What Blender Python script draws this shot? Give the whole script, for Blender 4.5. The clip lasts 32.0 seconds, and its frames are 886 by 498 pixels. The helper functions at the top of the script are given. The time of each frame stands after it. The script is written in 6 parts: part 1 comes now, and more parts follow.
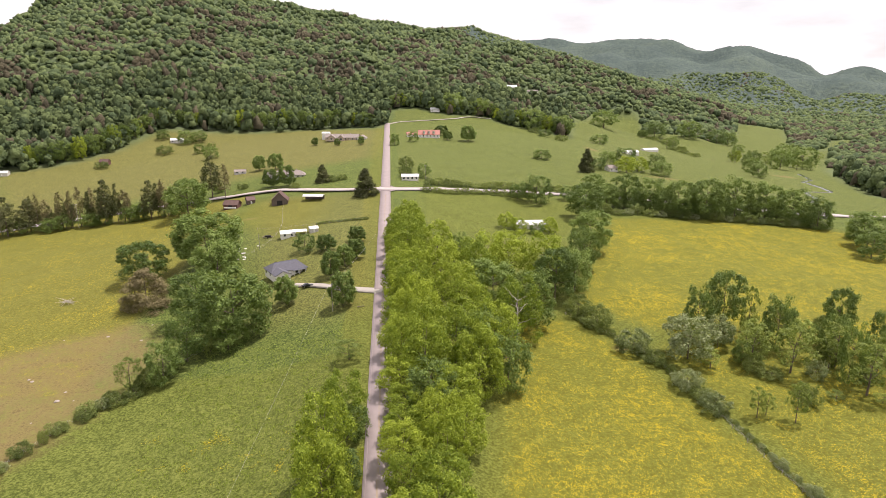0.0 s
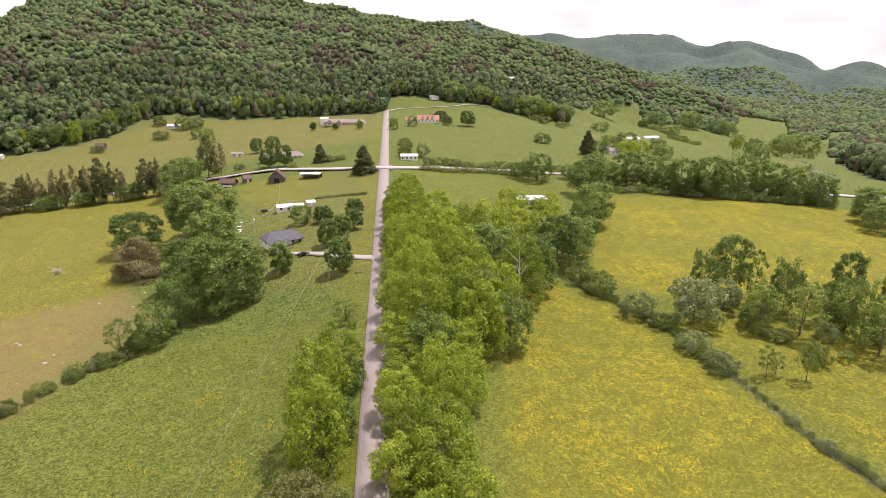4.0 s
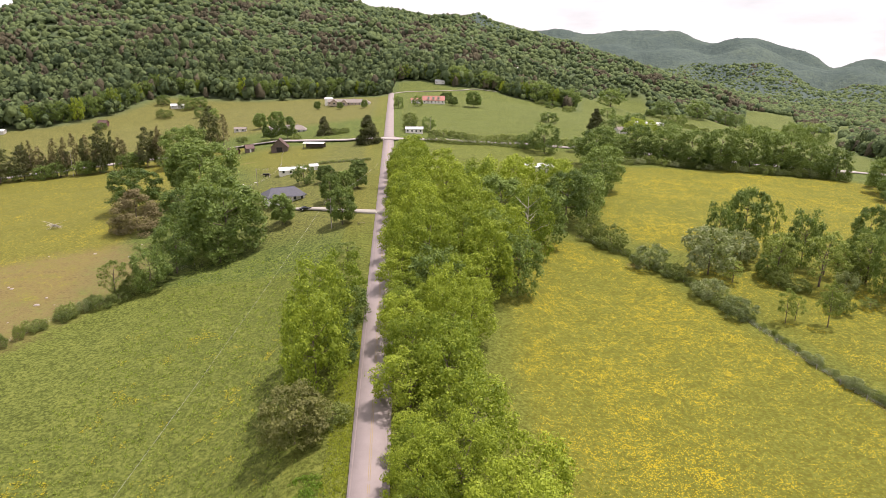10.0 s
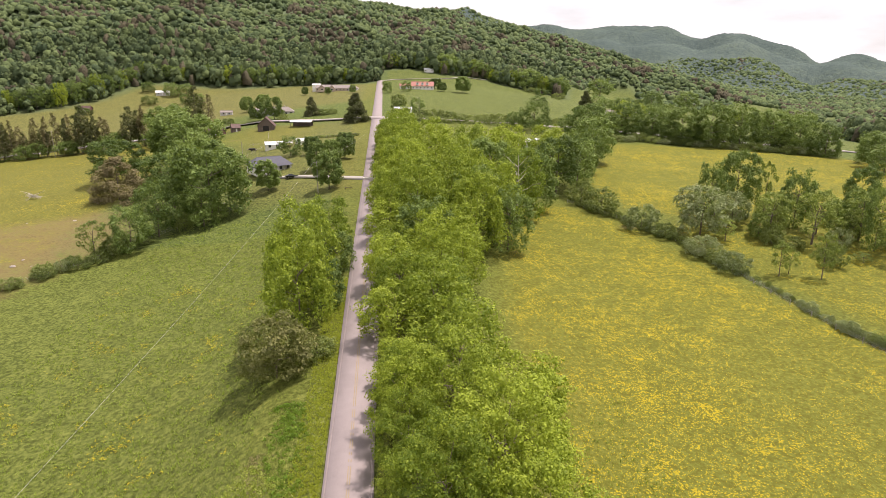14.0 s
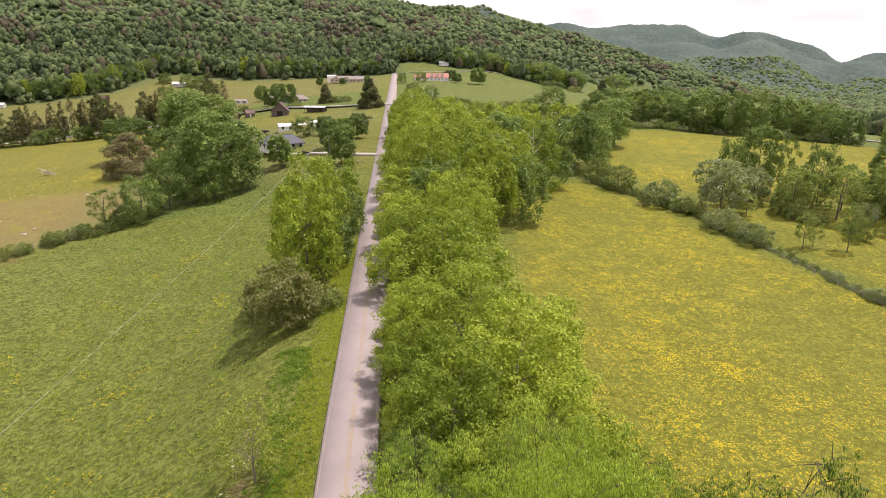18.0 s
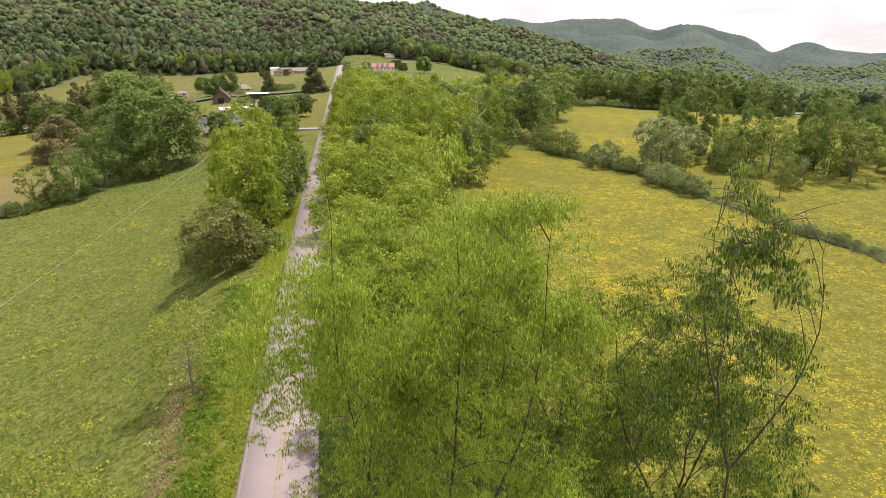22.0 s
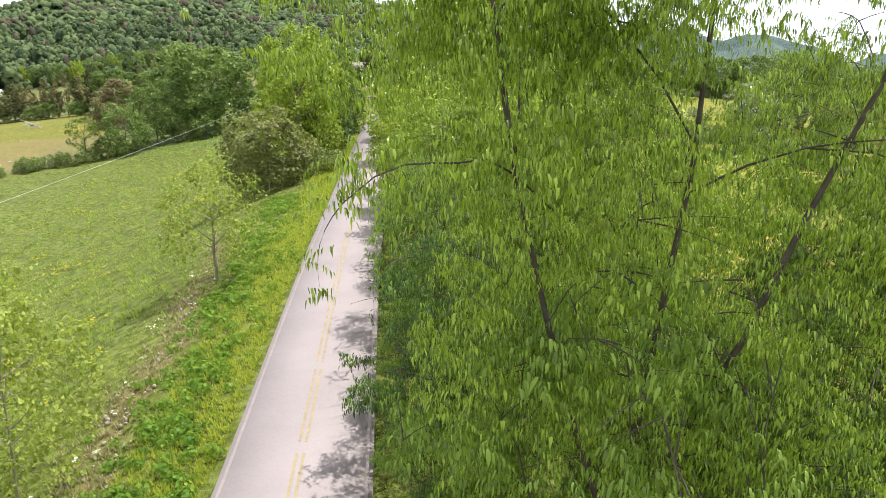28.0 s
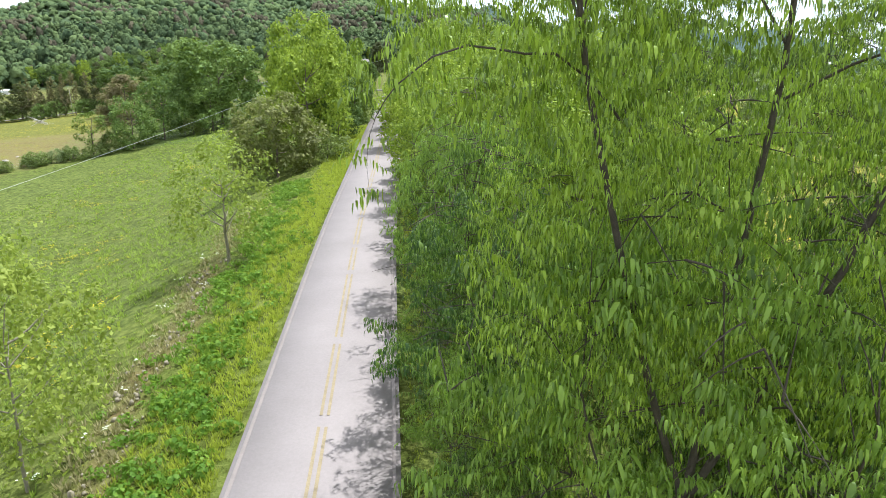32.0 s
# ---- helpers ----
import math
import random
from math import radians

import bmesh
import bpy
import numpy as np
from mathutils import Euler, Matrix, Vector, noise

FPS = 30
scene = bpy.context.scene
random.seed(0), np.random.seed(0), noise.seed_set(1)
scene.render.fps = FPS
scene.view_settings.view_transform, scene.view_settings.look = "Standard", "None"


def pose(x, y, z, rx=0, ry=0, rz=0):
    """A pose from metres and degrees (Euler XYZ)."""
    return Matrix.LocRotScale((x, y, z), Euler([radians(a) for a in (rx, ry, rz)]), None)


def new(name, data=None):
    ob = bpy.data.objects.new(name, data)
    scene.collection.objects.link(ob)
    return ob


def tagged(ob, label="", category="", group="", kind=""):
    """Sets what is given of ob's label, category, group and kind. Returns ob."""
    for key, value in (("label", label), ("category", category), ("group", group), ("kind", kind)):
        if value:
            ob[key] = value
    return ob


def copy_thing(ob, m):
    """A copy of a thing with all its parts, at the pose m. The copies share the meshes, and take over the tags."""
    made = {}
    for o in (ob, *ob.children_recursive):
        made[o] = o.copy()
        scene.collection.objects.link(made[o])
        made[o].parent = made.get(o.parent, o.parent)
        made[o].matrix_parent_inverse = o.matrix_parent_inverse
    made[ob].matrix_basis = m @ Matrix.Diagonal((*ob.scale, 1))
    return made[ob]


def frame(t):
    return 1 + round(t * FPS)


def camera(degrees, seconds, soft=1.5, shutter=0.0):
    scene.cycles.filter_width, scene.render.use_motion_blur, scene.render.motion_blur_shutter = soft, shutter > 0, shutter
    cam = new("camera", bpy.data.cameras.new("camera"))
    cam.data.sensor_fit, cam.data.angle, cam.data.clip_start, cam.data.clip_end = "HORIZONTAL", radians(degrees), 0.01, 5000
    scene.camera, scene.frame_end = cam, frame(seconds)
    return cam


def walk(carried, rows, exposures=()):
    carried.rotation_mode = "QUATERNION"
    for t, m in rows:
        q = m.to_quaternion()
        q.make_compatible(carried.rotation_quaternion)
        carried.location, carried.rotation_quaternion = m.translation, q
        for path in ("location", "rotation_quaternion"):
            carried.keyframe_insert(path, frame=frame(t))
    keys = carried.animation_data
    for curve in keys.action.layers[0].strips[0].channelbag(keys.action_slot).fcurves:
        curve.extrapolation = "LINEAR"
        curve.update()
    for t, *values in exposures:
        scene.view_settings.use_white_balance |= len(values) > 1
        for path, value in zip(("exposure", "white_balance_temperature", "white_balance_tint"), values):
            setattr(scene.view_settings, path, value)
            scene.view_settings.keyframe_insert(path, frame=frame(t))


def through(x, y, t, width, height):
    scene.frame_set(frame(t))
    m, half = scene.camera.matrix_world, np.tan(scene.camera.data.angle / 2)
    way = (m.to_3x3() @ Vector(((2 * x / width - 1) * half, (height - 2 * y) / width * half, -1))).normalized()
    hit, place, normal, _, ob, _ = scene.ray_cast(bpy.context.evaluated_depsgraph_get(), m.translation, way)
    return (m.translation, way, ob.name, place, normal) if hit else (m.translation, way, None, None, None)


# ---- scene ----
cam = camera(71.95, 32.0, soft=0.75)
# seconds, eye (metres), turn to the left, tilt up and roll (degrees)
PATH = [
    (0, 0.35, 0.12, 92.48, -1.78, -15.11, -0.10),
    (0.5, 0.39, 0.47, 90.88, -1.42, -15.13, -0.03),
    (1, 0.58, 0.75, 89.15, -1.41, -15.14, -0.11),
    (1.5, 0.70, 1.10, 87.63, -1.42, -15.19, -0.03),
    (2, 0.45, 1.28, 86.10, -1.36, -15.21, -0.02),
    (2.5, 0.19, 1.57, 84.43, -1.05, -15.20, 0.05),
    (3, 0.67, 1.89, 82.87, -1.80, -15.26, -0.11),
    (3.5, 0.50, 2.08, 81.44, -1.86, -15.33, -0.08),
    (5.5, 0.30, 2.65, 75.53, -1.73, -15.38, 0.14),
    (6, 0.29, 2.78, 74.18, -1.71, -15.44, 0.23),
    (6.5, 0.07, 3.03, 72.77, -1.63, -15.45, 0.28),
    (7, 0.07, 3.22, 71.33, -1.54, -15.43, 0.30),
    (7.5, -0.23, 3.39, 69.99, -1.28, -15.49, 0.43),
    (8, -0.46, 3.61, 68.58, -1.20, -15.48, 0.48),
    (8.5, -0.45, 3.73, 67.22, -1.21, -15.52, 0.51),
    (9, -0.40, 3.85, 65.79, -1.28, -15.53, 0.52),
    (9.5, -0.39, 4.01, 64.54, -1.48, -15.54, 0.42),
    (10, -0.20, 4.27, 63.22, -1.50, -15.56, 0.41),
    (10.5, -0.11, 4.55, 61.76, -1.53, -15.60, 0.46),
    (11, 0.36, 4.14, 60.62, -2.30, -15.67, 0.26),
    (11.5, 0.56, 4.14, 59.18, -2.53, -15.70, 0.22),
    (12, 0.42, 4.60, 57.46, -2.45, -15.72, 0.29),
    (12.5, 0.37, 4.96, 55.82, -2.08, -15.71, 0.30),
    (13, 0.72, 4.65, 54.48, -2.78, -15.77, 0.18),
    (13.5, 0.47, 4.05, 53.22, -2.85, -15.82, 0.24),
    (14, 0.22, 4.63, 51.75, -2.46, -15.78, 0.36),
    (14.5, 0.87, 6.61, 50.34, 3.27, -15.94, 1.07),
    (16.5, 0.14, 5.35, 47.00, -0.33, -15.89, 0.72),
    (17, 0.26, 5.27, 45.82, -0.96, -15.79, 0.58),
    (17.5, 0.40, 5.46, 44.68, -0.95, -15.77, 0.59),
    (18, 0.69, 5.49, 43.55, -1.12, -15.80, 0.51),
    (18.5, 0.95, 5.09, 42.41, -2.56, -15.80, 0.09),
    (19, 0.93, 5.38, 41.14, -1.79, -15.80, 0.22),
    (19.5, 1.62, 4.62, 40.02, -3.30, -15.80, -0.32),
    (20, 2.04, 3.61, 39.00, -4.29, -15.84, -0.63),
    (20.5, 2.72, 1.69, 38.46, -6.91, -15.96, -1.30),
    (21, 2.73, 1.39, 37.40, -7.21, -16.01, -1.39),
    (21.5, 2.45, 2.22, 35.96, -6.39, -15.96, -1.03),
    (22, 2.10, 3.32, 34.43, -5.51, -15.93, -0.74),
    (22.5, 2.10, 4.19, 32.92, -4.83, -15.91, -0.51),
    (23, 2.20, 5.30, 31.26, -5.16, -15.95, -0.82),
    (23.5, 2.58, 6.90, 29.49, -2.03, -15.50, 0.30),
    (24, 2.17, 8.17, 27.78, -1.20, -15.38, 0.39),
    (24.5, 2.13, 8.75, 26.40, -1.74, -15.25, 0.20),
    (25, 1.94, 9.45, 25.29, -1.35, -15.28, 0.10),
    (25.5, 1.48, 10.20, 24.32, -0.65, -15.36, 0.06),
    (26, 1.23, 11.02, 23.42, 0.05, -15.33, 0.21),
    (26.5, 0.92, 11.54, 22.58, -0.89, -15.12, 0.08),
    (28.5, -0.87, 14.41, 19.96, -0.38, -14.95, -0.24),
    (29, -1.24, 14.97, 19.66, 1.05, -15.16, -0.11),
    (29.5, -0.86, 14.24, 19.76, -1.06, -14.89, -0.37),
    (30, -1.05, 14.41, 19.52, -0.74, -14.98, -0.38),
    (30.5, -1.09, 14.43, 19.32, -0.73, -15.01, -0.48),
    (31, -1.07, 14.38, 19.17, -0.78, -15.02, -0.55),
    (31.5, -1.12, 14.44, 19.01, -0.54, -15.05, -0.60),
    (32, -1.18, 14.62, 18.83, -0.09, -15.13, -0.56),]


def aim(x, y, z, yaw, tilt, roll):
    """The pose of a camera at x, y, z that looks along +y, turned and tilted."""
    return pose(x, y, z) @ pose(0, 0, 0, 0, 0, yaw) @ pose(0, 0, 0, 90 + tilt) @ pose(0, 0, 0, 0, 0, roll)


walk(cam, [(t, aim(*row)) for t, *row in PATH], exposures=[(0, 0.1, 6800, 20), (22, 0.12, 6800, 19), (25, 0.42, 6650, 16), (28.5, 0.54, 6050, 6), (32, 0.50, 5720, 1)])

# ---- daylight: high sun ahead of the camera, behind thin bright cloud ----
SUN_UP, SUN_TURN = 68, 62                     # elevation; bearing from +y to +x
world = bpy.data.worlds.new("world")
scene.world = world
world.use_nodes = True
wn, wl = world.node_tree.nodes, world.node_tree.links
wn.clear()
sky = wn.new("ShaderNodeTexSky")
sky.sky_type, sky.sun_disc = "NISHITA", False
sky.sun_elevation, sky.sun_rotation = radians(SUN_UP), radians(SUN_TURN)
sky.air_density, sky.dust_density = 1.0, 2.0
coords = wn.new("ShaderNodeTexCoord")
stretch = wn.new("ShaderNodeMapping")
stretch.inputs["Scale"].default_value = (1.3, 1.3, 5.0)
cloud = wn.new("ShaderNodeTexNoise")
cloud.inputs["Scale"].default_value, cloud.inputs["Detail"].default_value = 2.2, 7
ramp = wn.new("ShaderNodeValToRGB")
ramp.color_ramp.elements[0].position, ramp.color_ramp.elements[1].position = 0.20, 0.46
mix = wn.new("ShaderNodeMix")
mix.data_type = "RGBA"
mix.inputs["B"].default_value = (10.6, 10.7, 10.9, 1)
back = wn.new("ShaderNodeBackground")
back.inputs["Strength"].default_value = 0.095
out = wn.new("ShaderNodeOutputWorld")
wl.new(coords.outputs["Generated"], stretch.inputs["Vector"])
wl.new(stretch.outputs["Vector"], cloud.inputs["Vector"])
wl.new(cloud.outputs["Fac"], ramp.inputs["Fac"])
wl.new(ramp.outputs["Color"], mix.inputs["Factor"])
wl.new(sky.outputs["Color"], mix.inputs["A"])
wl.new(mix.outputs["Result"], back.inputs["Color"])
wl.new(back.outputs["Background"], out.inputs["Surface"])
sun = new("sun", bpy.data.lights.new("sun", "SUN"))
sun.data.energy, sun.data.angle, sun.data.color = 5.0, radians(0.6), (1.0, 0.96, 0.88)
sun.rotation_euler = (Vector((-math.sin(radians(SUN_TURN)) * math.cos(radians(SUN_UP)), -math.cos(radians(SUN_TURN)) * math.cos(radians(SUN_UP)), -math.sin(radians(SUN_UP))))).to_track_quat("-Z", "Y").to_euler()


# ---- materials ----
def shader(name):
    mat = bpy.data.materials.new(name)
    mat.use_nodes = True
    return mat, mat.node_tree.nodes, mat.node_tree.links, mat.node_tree.nodes["Principled BSDF"]


def ramp_node(nodes, links, fac, stops):
    r = nodes.new("ShaderNodeValToRGB")
    e = r.color_ramp.elements
    while len(e) < len(stops):
        e.new(0.5)
    for k, (p, c) in enumerate(stops):
        e[k].position, e[k].color = p, (*c, 1)
    links.new(fac, r.inputs["Fac"])
    return r.outputs["Color"]


def noise_node(nodes, links, scale, detail=4, rough=0.55, where=None):
    n = nodes.new("ShaderNodeTexNoise")
    n.inputs["Scale"].default_value, n.inputs["Detail"].default_value, n.inputs["Roughness"].default_value = scale, detail, rough
    if where is not None:
        links.new(where, n.inputs["Vector"])
    return n.outputs["Fac"]


def blend(nodes, links, fac, a, b, kind="MIX"):
    m = nodes.new("ShaderNodeMix")
    m.data_type, m.blend_type, m.clamp_factor = "RGBA", kind, True
    for key, v in (("Factor", fac), ("A", a), ("B", b)):
        if isinstance(v, bpy.types.NodeSocket):
            links.new(v, m.inputs[key])
        else:
            m.inputs[key].default_value = v if key == "Factor" else (*v, 1)
    return m.outputs["Result"]


def maths(nodes, links, op, a, b=0.0):
    m = nodes.new("ShaderNodeMath")
    m.operation = op
    for k, v in enumerate((a, b)):
        if isinstance(v, bpy.types.NodeSocket):
            links.new(v, m.inputs[k])
        else:
            m.inputs[k].default_value = v
    return m.outputs["Value"]


def bumped(nodes, links, bsdf, height, strength, distance):
    b = nodes.new("ShaderNodeBump")
    b.inputs["Strength"].default_value, b.inputs["Distance"].default_value = strength, distance
    links.new(height, b.inputs["Height"])
    links.new(b.outputs["Normal"], bsdf.inputs["Normal"])


def plain(name, colour, rough=0.7, metal=0.0, scale=3.0, vary=0.18, bump=0.0):
    """A painted or worn surface: a base colour with blotches at two scales and fine relief."""
    mat, n, l, b = shader(name)
    where = n.new("ShaderNodeTexCoord").outputs["Object"]
    big, fine = noise_node(n, l, scale, 5, 0.6, where), noise_node(n, l, scale * 9, 3, 0.6, where)
    both = maths(n, l, "ADD", maths(n, l, "MULTIPLY", big, 0.65), maths(n, l, "MULTIPLY", fine, 0.35))
    lo, hi = [c * (1 - vary) for c in colour], [min(1, c * (1 + vary)) for c in colour]
    l.new(ramp_node(n, l, both, [(0.32, lo), (0.68, hi)]), b.inputs["Base Color"])
    b.inputs["Roughness"].default_value, b.inputs["Metallic"].default_value = rough, metal
    if bump:
        bumped(n, l, b, fine, 0.5, bump)
    return mat


def leaves(name, dark, light, through=0.35, rough=0.6, shine=0.25, own=0.45, glow=(0.46, 0.60, 0.07)):
    """Foliage: each leaf of its own shade, partly lit through."""
    mat, n, l, b = shader(name)
    geo = n.new("ShaderNodeNewGeometry")
    info = n.new("ShaderNodeObjectInfo")
    pos = n.new("ShaderNodeTexCoord").outputs["Object"]
    clump = noise_node(n, l, 0.55, 3, 0.6, pos)
    mixed = maths(n, l, "ADD", maths(n, l, "MULTIPLY", geo.outputs["Random Per Island"], own), maths(n, l, "MULTIPLY", clump, 1 - own))
    tone = maths(n, l, "ADD", mixed, maths(n, l, "MULTIPLY", maths(n, l, "SUBTRACT", info.outputs["Random"], 0.5), 0.42))
    colour = ramp_node(n, l, tone, [(0.25, dark), (0.75, light)])
    l.new(colour, b.inputs["Base Color"])
    b.inputs["Roughness"].default_value = rough
    b.inputs["Specular IOR Level"].default_value = shine
    tr = n.new("ShaderNodeBsdfTranslucent")
    l.new(blend(n, l, 0.5, colour, glow), tr.inputs["Color"])
    ms = n.new("ShaderNodeMixShader")
    ms.inputs["Fac"].default_value = through
    l.new(b.outputs["BSDF"], ms.inputs[1])
    l.new(tr.outputs["BSDF"], ms.inputs[2])
    l.new(ms.outputs["Shader"], n["Material Output"].inputs["Surface"])
    return mat


def canopy(name, dark, light, shade=0.35):
    """Closed crowns of a distant wood: each crown of its own green, with clumps of leaves on it."""
    mat, n, l, b = shader(name)
    geo = n.new("ShaderNodeNewGeometry")
    clump, fine = noise_node(n, l, 0.16, 3, 0.7, geo.outputs["Position"]), noise_node(n, l, 0.55, 3, 0.7, geo.outputs["Position"])
    tone = maths(n, l, "ADD", maths(n, l, "MULTIPLY", geo.outputs["Random Per Island"], 1 - shade), maths(n, l, "MULTIPLY", maths(n, l, "ADD", maths(n, l, "MULTIPLY", clump, 0.5), maths(n, l, "MULTIPLY", fine, 0.5)), shade))
    l.new(ramp_node(n, l, tone, [(0.15, dark), (0.80, light)]), b.inputs["Base Color"])
    b.inputs["Roughness"].default_value, b.inputs["Specular IOR Level"].default_value = 0.9, 0.05
    bumped(n, l, b, fine, 1.0, 2.0)
    return mat


def hazy_wood_material():
    """Forest kilometres away: stands of several greens, bluish haze painted in, grained with crowns."""
    mat, n, l, b = shader("hazy_canopy")
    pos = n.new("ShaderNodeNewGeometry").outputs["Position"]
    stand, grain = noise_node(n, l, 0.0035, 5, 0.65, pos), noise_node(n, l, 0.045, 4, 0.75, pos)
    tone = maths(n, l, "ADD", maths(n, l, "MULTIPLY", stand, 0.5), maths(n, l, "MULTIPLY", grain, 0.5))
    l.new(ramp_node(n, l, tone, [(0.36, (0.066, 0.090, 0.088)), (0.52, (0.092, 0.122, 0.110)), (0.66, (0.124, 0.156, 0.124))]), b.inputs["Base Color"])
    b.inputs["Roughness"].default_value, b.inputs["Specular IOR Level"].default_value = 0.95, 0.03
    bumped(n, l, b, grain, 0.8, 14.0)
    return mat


def ground_material():
    mat, n, l, b = shader("meadow")
    pos = n.new("ShaderNodeNewGeometry").outputs["Position"]
    zone = n.new("ShaderNodeAttribute")
    zone.attribute_name = "zones"
    split = n.new("ShaderNodeSeparateColor")
    l.new(zone.outputs["Color"], split.inputs["Color"])
    flower, bare, mown = split.outputs["Red"], split.outputs["Green"], split.outputs["Blue"]
    wood = zone.outputs["Alpha"]
    broad, mid = noise_node(n, l, 0.035, 4, 0.6, pos), noise_node(n, l, 0.22, 4, 0.6, pos)
    tuft, fine = noise_node(n, l, 1.5, 5, 0.7, pos), noise_node(n, l, 6.0, 3, 0.7, pos)
    clod = noise_node(n, l, 0.75, 6, 0.78, pos)
    grass = ramp_node(n, l, maths(n, l, "ADD", maths(n, l, "MULTIPLY", tuft, 0.6), maths(n, l, "MULTIPLY", clod, 0.4)), [(0.40, (0.024, 0.040, 0.010)), (0.49, (0.078, 0.112, 0.024)), (0.585, (0.172, 0.202, 0.054))])
    grass = blend(n, l, maths(n, l, "MULTIPLY", broad, 0.30), grass, (0.098, 0.112, 0.024))
    grass = blend(n, l, 1.0, grass, ramp_node(n, l, mid, [(0.36, (0.80, 0.84, 0.80)), (0.62, (1.06, 1.04, 1.0))]), "MULTIPLY")
    dry = ramp_node(n, l, maths(n, l, "ADD", maths(n, l, "MULTIPLY", tuft, 0.6), maths(n, l, "MULTIPLY", clod, 0.4)), [(0.40, (0.100, 0.078, 0.028)), (0.60, (0.260, 0.200, 0.072))])
    grass = blend(n, l, maths(n, l, "MULTIPLY", mown, 0.85), grass, dry)
    # buttercups: many small yellow heads, thicker in drifts
    speck = n.new("ShaderNodeTexVoronoi")
    speck.inputs["Scale"].default_value = 3.0
    l.new(pos, speck.inputs["Vector"])
    drift = maths(n, l, "ADD", maths(n, l, "MULTIPLY", clod, 0.9), maths(n, l, "MULTIPLY", maths(n, l, "ADD", mid, broad), 0.45))
    dens = maths(n, l, "ADD", maths(n, l, "SUBTRACT", drift, 1.05), maths(n, l, "MULTIPLY", flower, 0.46))
    head = maths(n, l, "LESS_THAN", maths(n, l, "ADD", speck.outputs["Distance"], maths(n, l, "MULTIPLY", fine, 0.3)), maths(n, l, "MULTIPLY", dens, 1.5))
    gold = ramp_node(n, l, fine, [(0.35, (0.28, 0.218, 0.010)), (0.65, (0.540, 0.402, 0.014))])
    veil = blend(n, l, maths(n, l, "MULTIPLY", flower, 0.55), grass, (0.168, 0.150, 0.014))
    colour = blend(n, l, maths(n, l, "MULTIPLY", head, 0.78), veil, gold)
    soil = ramp_node(n, l, maths(n, l, "ADD", maths(n, l, "MULTIPLY", tuft, 0.6), maths(n, l, "MULTIPLY", mid, 0.4)), [(0.34, (0.118, 0.086, 0.036)), (0.50, (0.205, 0.150, 0.068)), (0.62, (0.135, 0.135, 0.042))])
    edge = maths(n, l, "SUBTRACT", maths(n, l, "MULTIPLY", bare, 1.75), maths(n, l, "MULTIPLY", maths(n, l, "ADD", mid, clod), 0.75))
    colour = blend(n, l, edge, colour, soil)
    far_tuft = noise_node(n, l, 0.045, 5, 0.75, pos)
    canopy = ramp_node(n, l, far_tuft, [(0.35, (0.070, 0.098, 0.050)), (0.65, (0.130, 0.165, 0.085))])
    colour = blend(n, l, wood, colour, canopy)
    l.new(colour, b.inputs["Base Color"])
    b.inputs["Roughness"].default_value, b.inputs["Specular IOR Level"].default_value = 0.9, 0.15
    bumped(n, l, b, maths(n, l, "ADD", tuft, maths(n, l, "MULTIPLY", fine, 0.4)), 0.8, 0.25)
    return mat


def asphalt_material(name, base):
    mat, n, l, b = shader(name)
    pos = n.new("ShaderNodeNewGeometry").outputs["Position"]
    broad, fine = noise_node(n, l, 0.25, 5, 0.65, pos), noise_node(n, l, 9, 4, 0.7, pos)
    tone = maths(n, l, "ADD", maths(n, l, "MULTIPLY", broad, 0.6), maths(n, l, "MULTIPLY", fine, 0.4))
    colour = ramp_node(n, l, tone, [(0.3, [c * 0.82 for c in base]), (0.7, [c * 1.14 for c in base])])
    l.new(colour, b.inputs["Base Color"])
    b.inputs["Roughness"].default_value = 0.85
    bumped(n, l, b, fine, 0.3, 0.02)
    return mat


MEADOW = ground_material()
ASPHALT = asphalt_material("worn_asphalt", (0.268, 0.222, 0.221))
PALE_ROAD = asphalt_material("pale_asphalt", (0.40, 0.35, 0.345))
GRAVEL = asphalt_material("pale_gravel", (0.34, 0.31, 0.28))
BARK = plain("bark", (0.13, 0.10, 0.075), 0.9, scale=4, vary=0.4, bump=0.03)
DARK_BARK = plain("dark_bark", (0.075, 0.058, 0.044), 0.9, scale=4, vary=0.4, bump=0.03)
PALE_BARK = plain("bare_wood", (0.42, 0.38, 0.33), 0.85, scale=3, vary=0.25)
LEAF_OAK = leaves("oak_leaves", (0.050, 0.088, 0.022), (0.190, 0.262, 0.066), 0.24)
LEAF_LIME = leaves("fresh_leaves", (0.092, 0.142, 0.013), (0.330, 0.395, 0.040), 0.33)
LEAF_PECAN = leaves("drooping_leaves", (0.014, 0.042, 0.006), (0.350, 0.455, 0.047), 0.27, 0.38, 0.45, 0.66, (0.36, 0.52, 0.05))
# low foliage: shade under the big crown is put into darker leaf colours
LEAF_SHADED = leaves("shaded_leaves", (0.024, 0.058, 0.010), (0.250, 0.350, 0.048), 0.26, 0.42, 0.4, 0.5, (0.28, 0.46, 0.06))
LEAF_GREY = leaves("silvery_leaves", (0.105, 0.135, 0.062), (0.290, 0.320, 0.175))
LEAF_YOUNG = leaves("young_leaves", (0.075, 0.112, 0.024), (0.300, 0.355, 0.085), 0.30)
LEAF_HEDGE = leaves("hedge_leaves", (0.055, 0.080, 0.022), (0.215, 0.255, 0.072), 0.26)
LEAF_OLIVE = leaves("olive_leaves", (0.110, 0.112, 0.040), (0.340, 0.315, 0.120))
LEAF_PINE = leaves("pine_needles", (0.050, 0.056, 0.031), (0.128, 0.130, 0.066), 0.2, 0.85, 0.05)
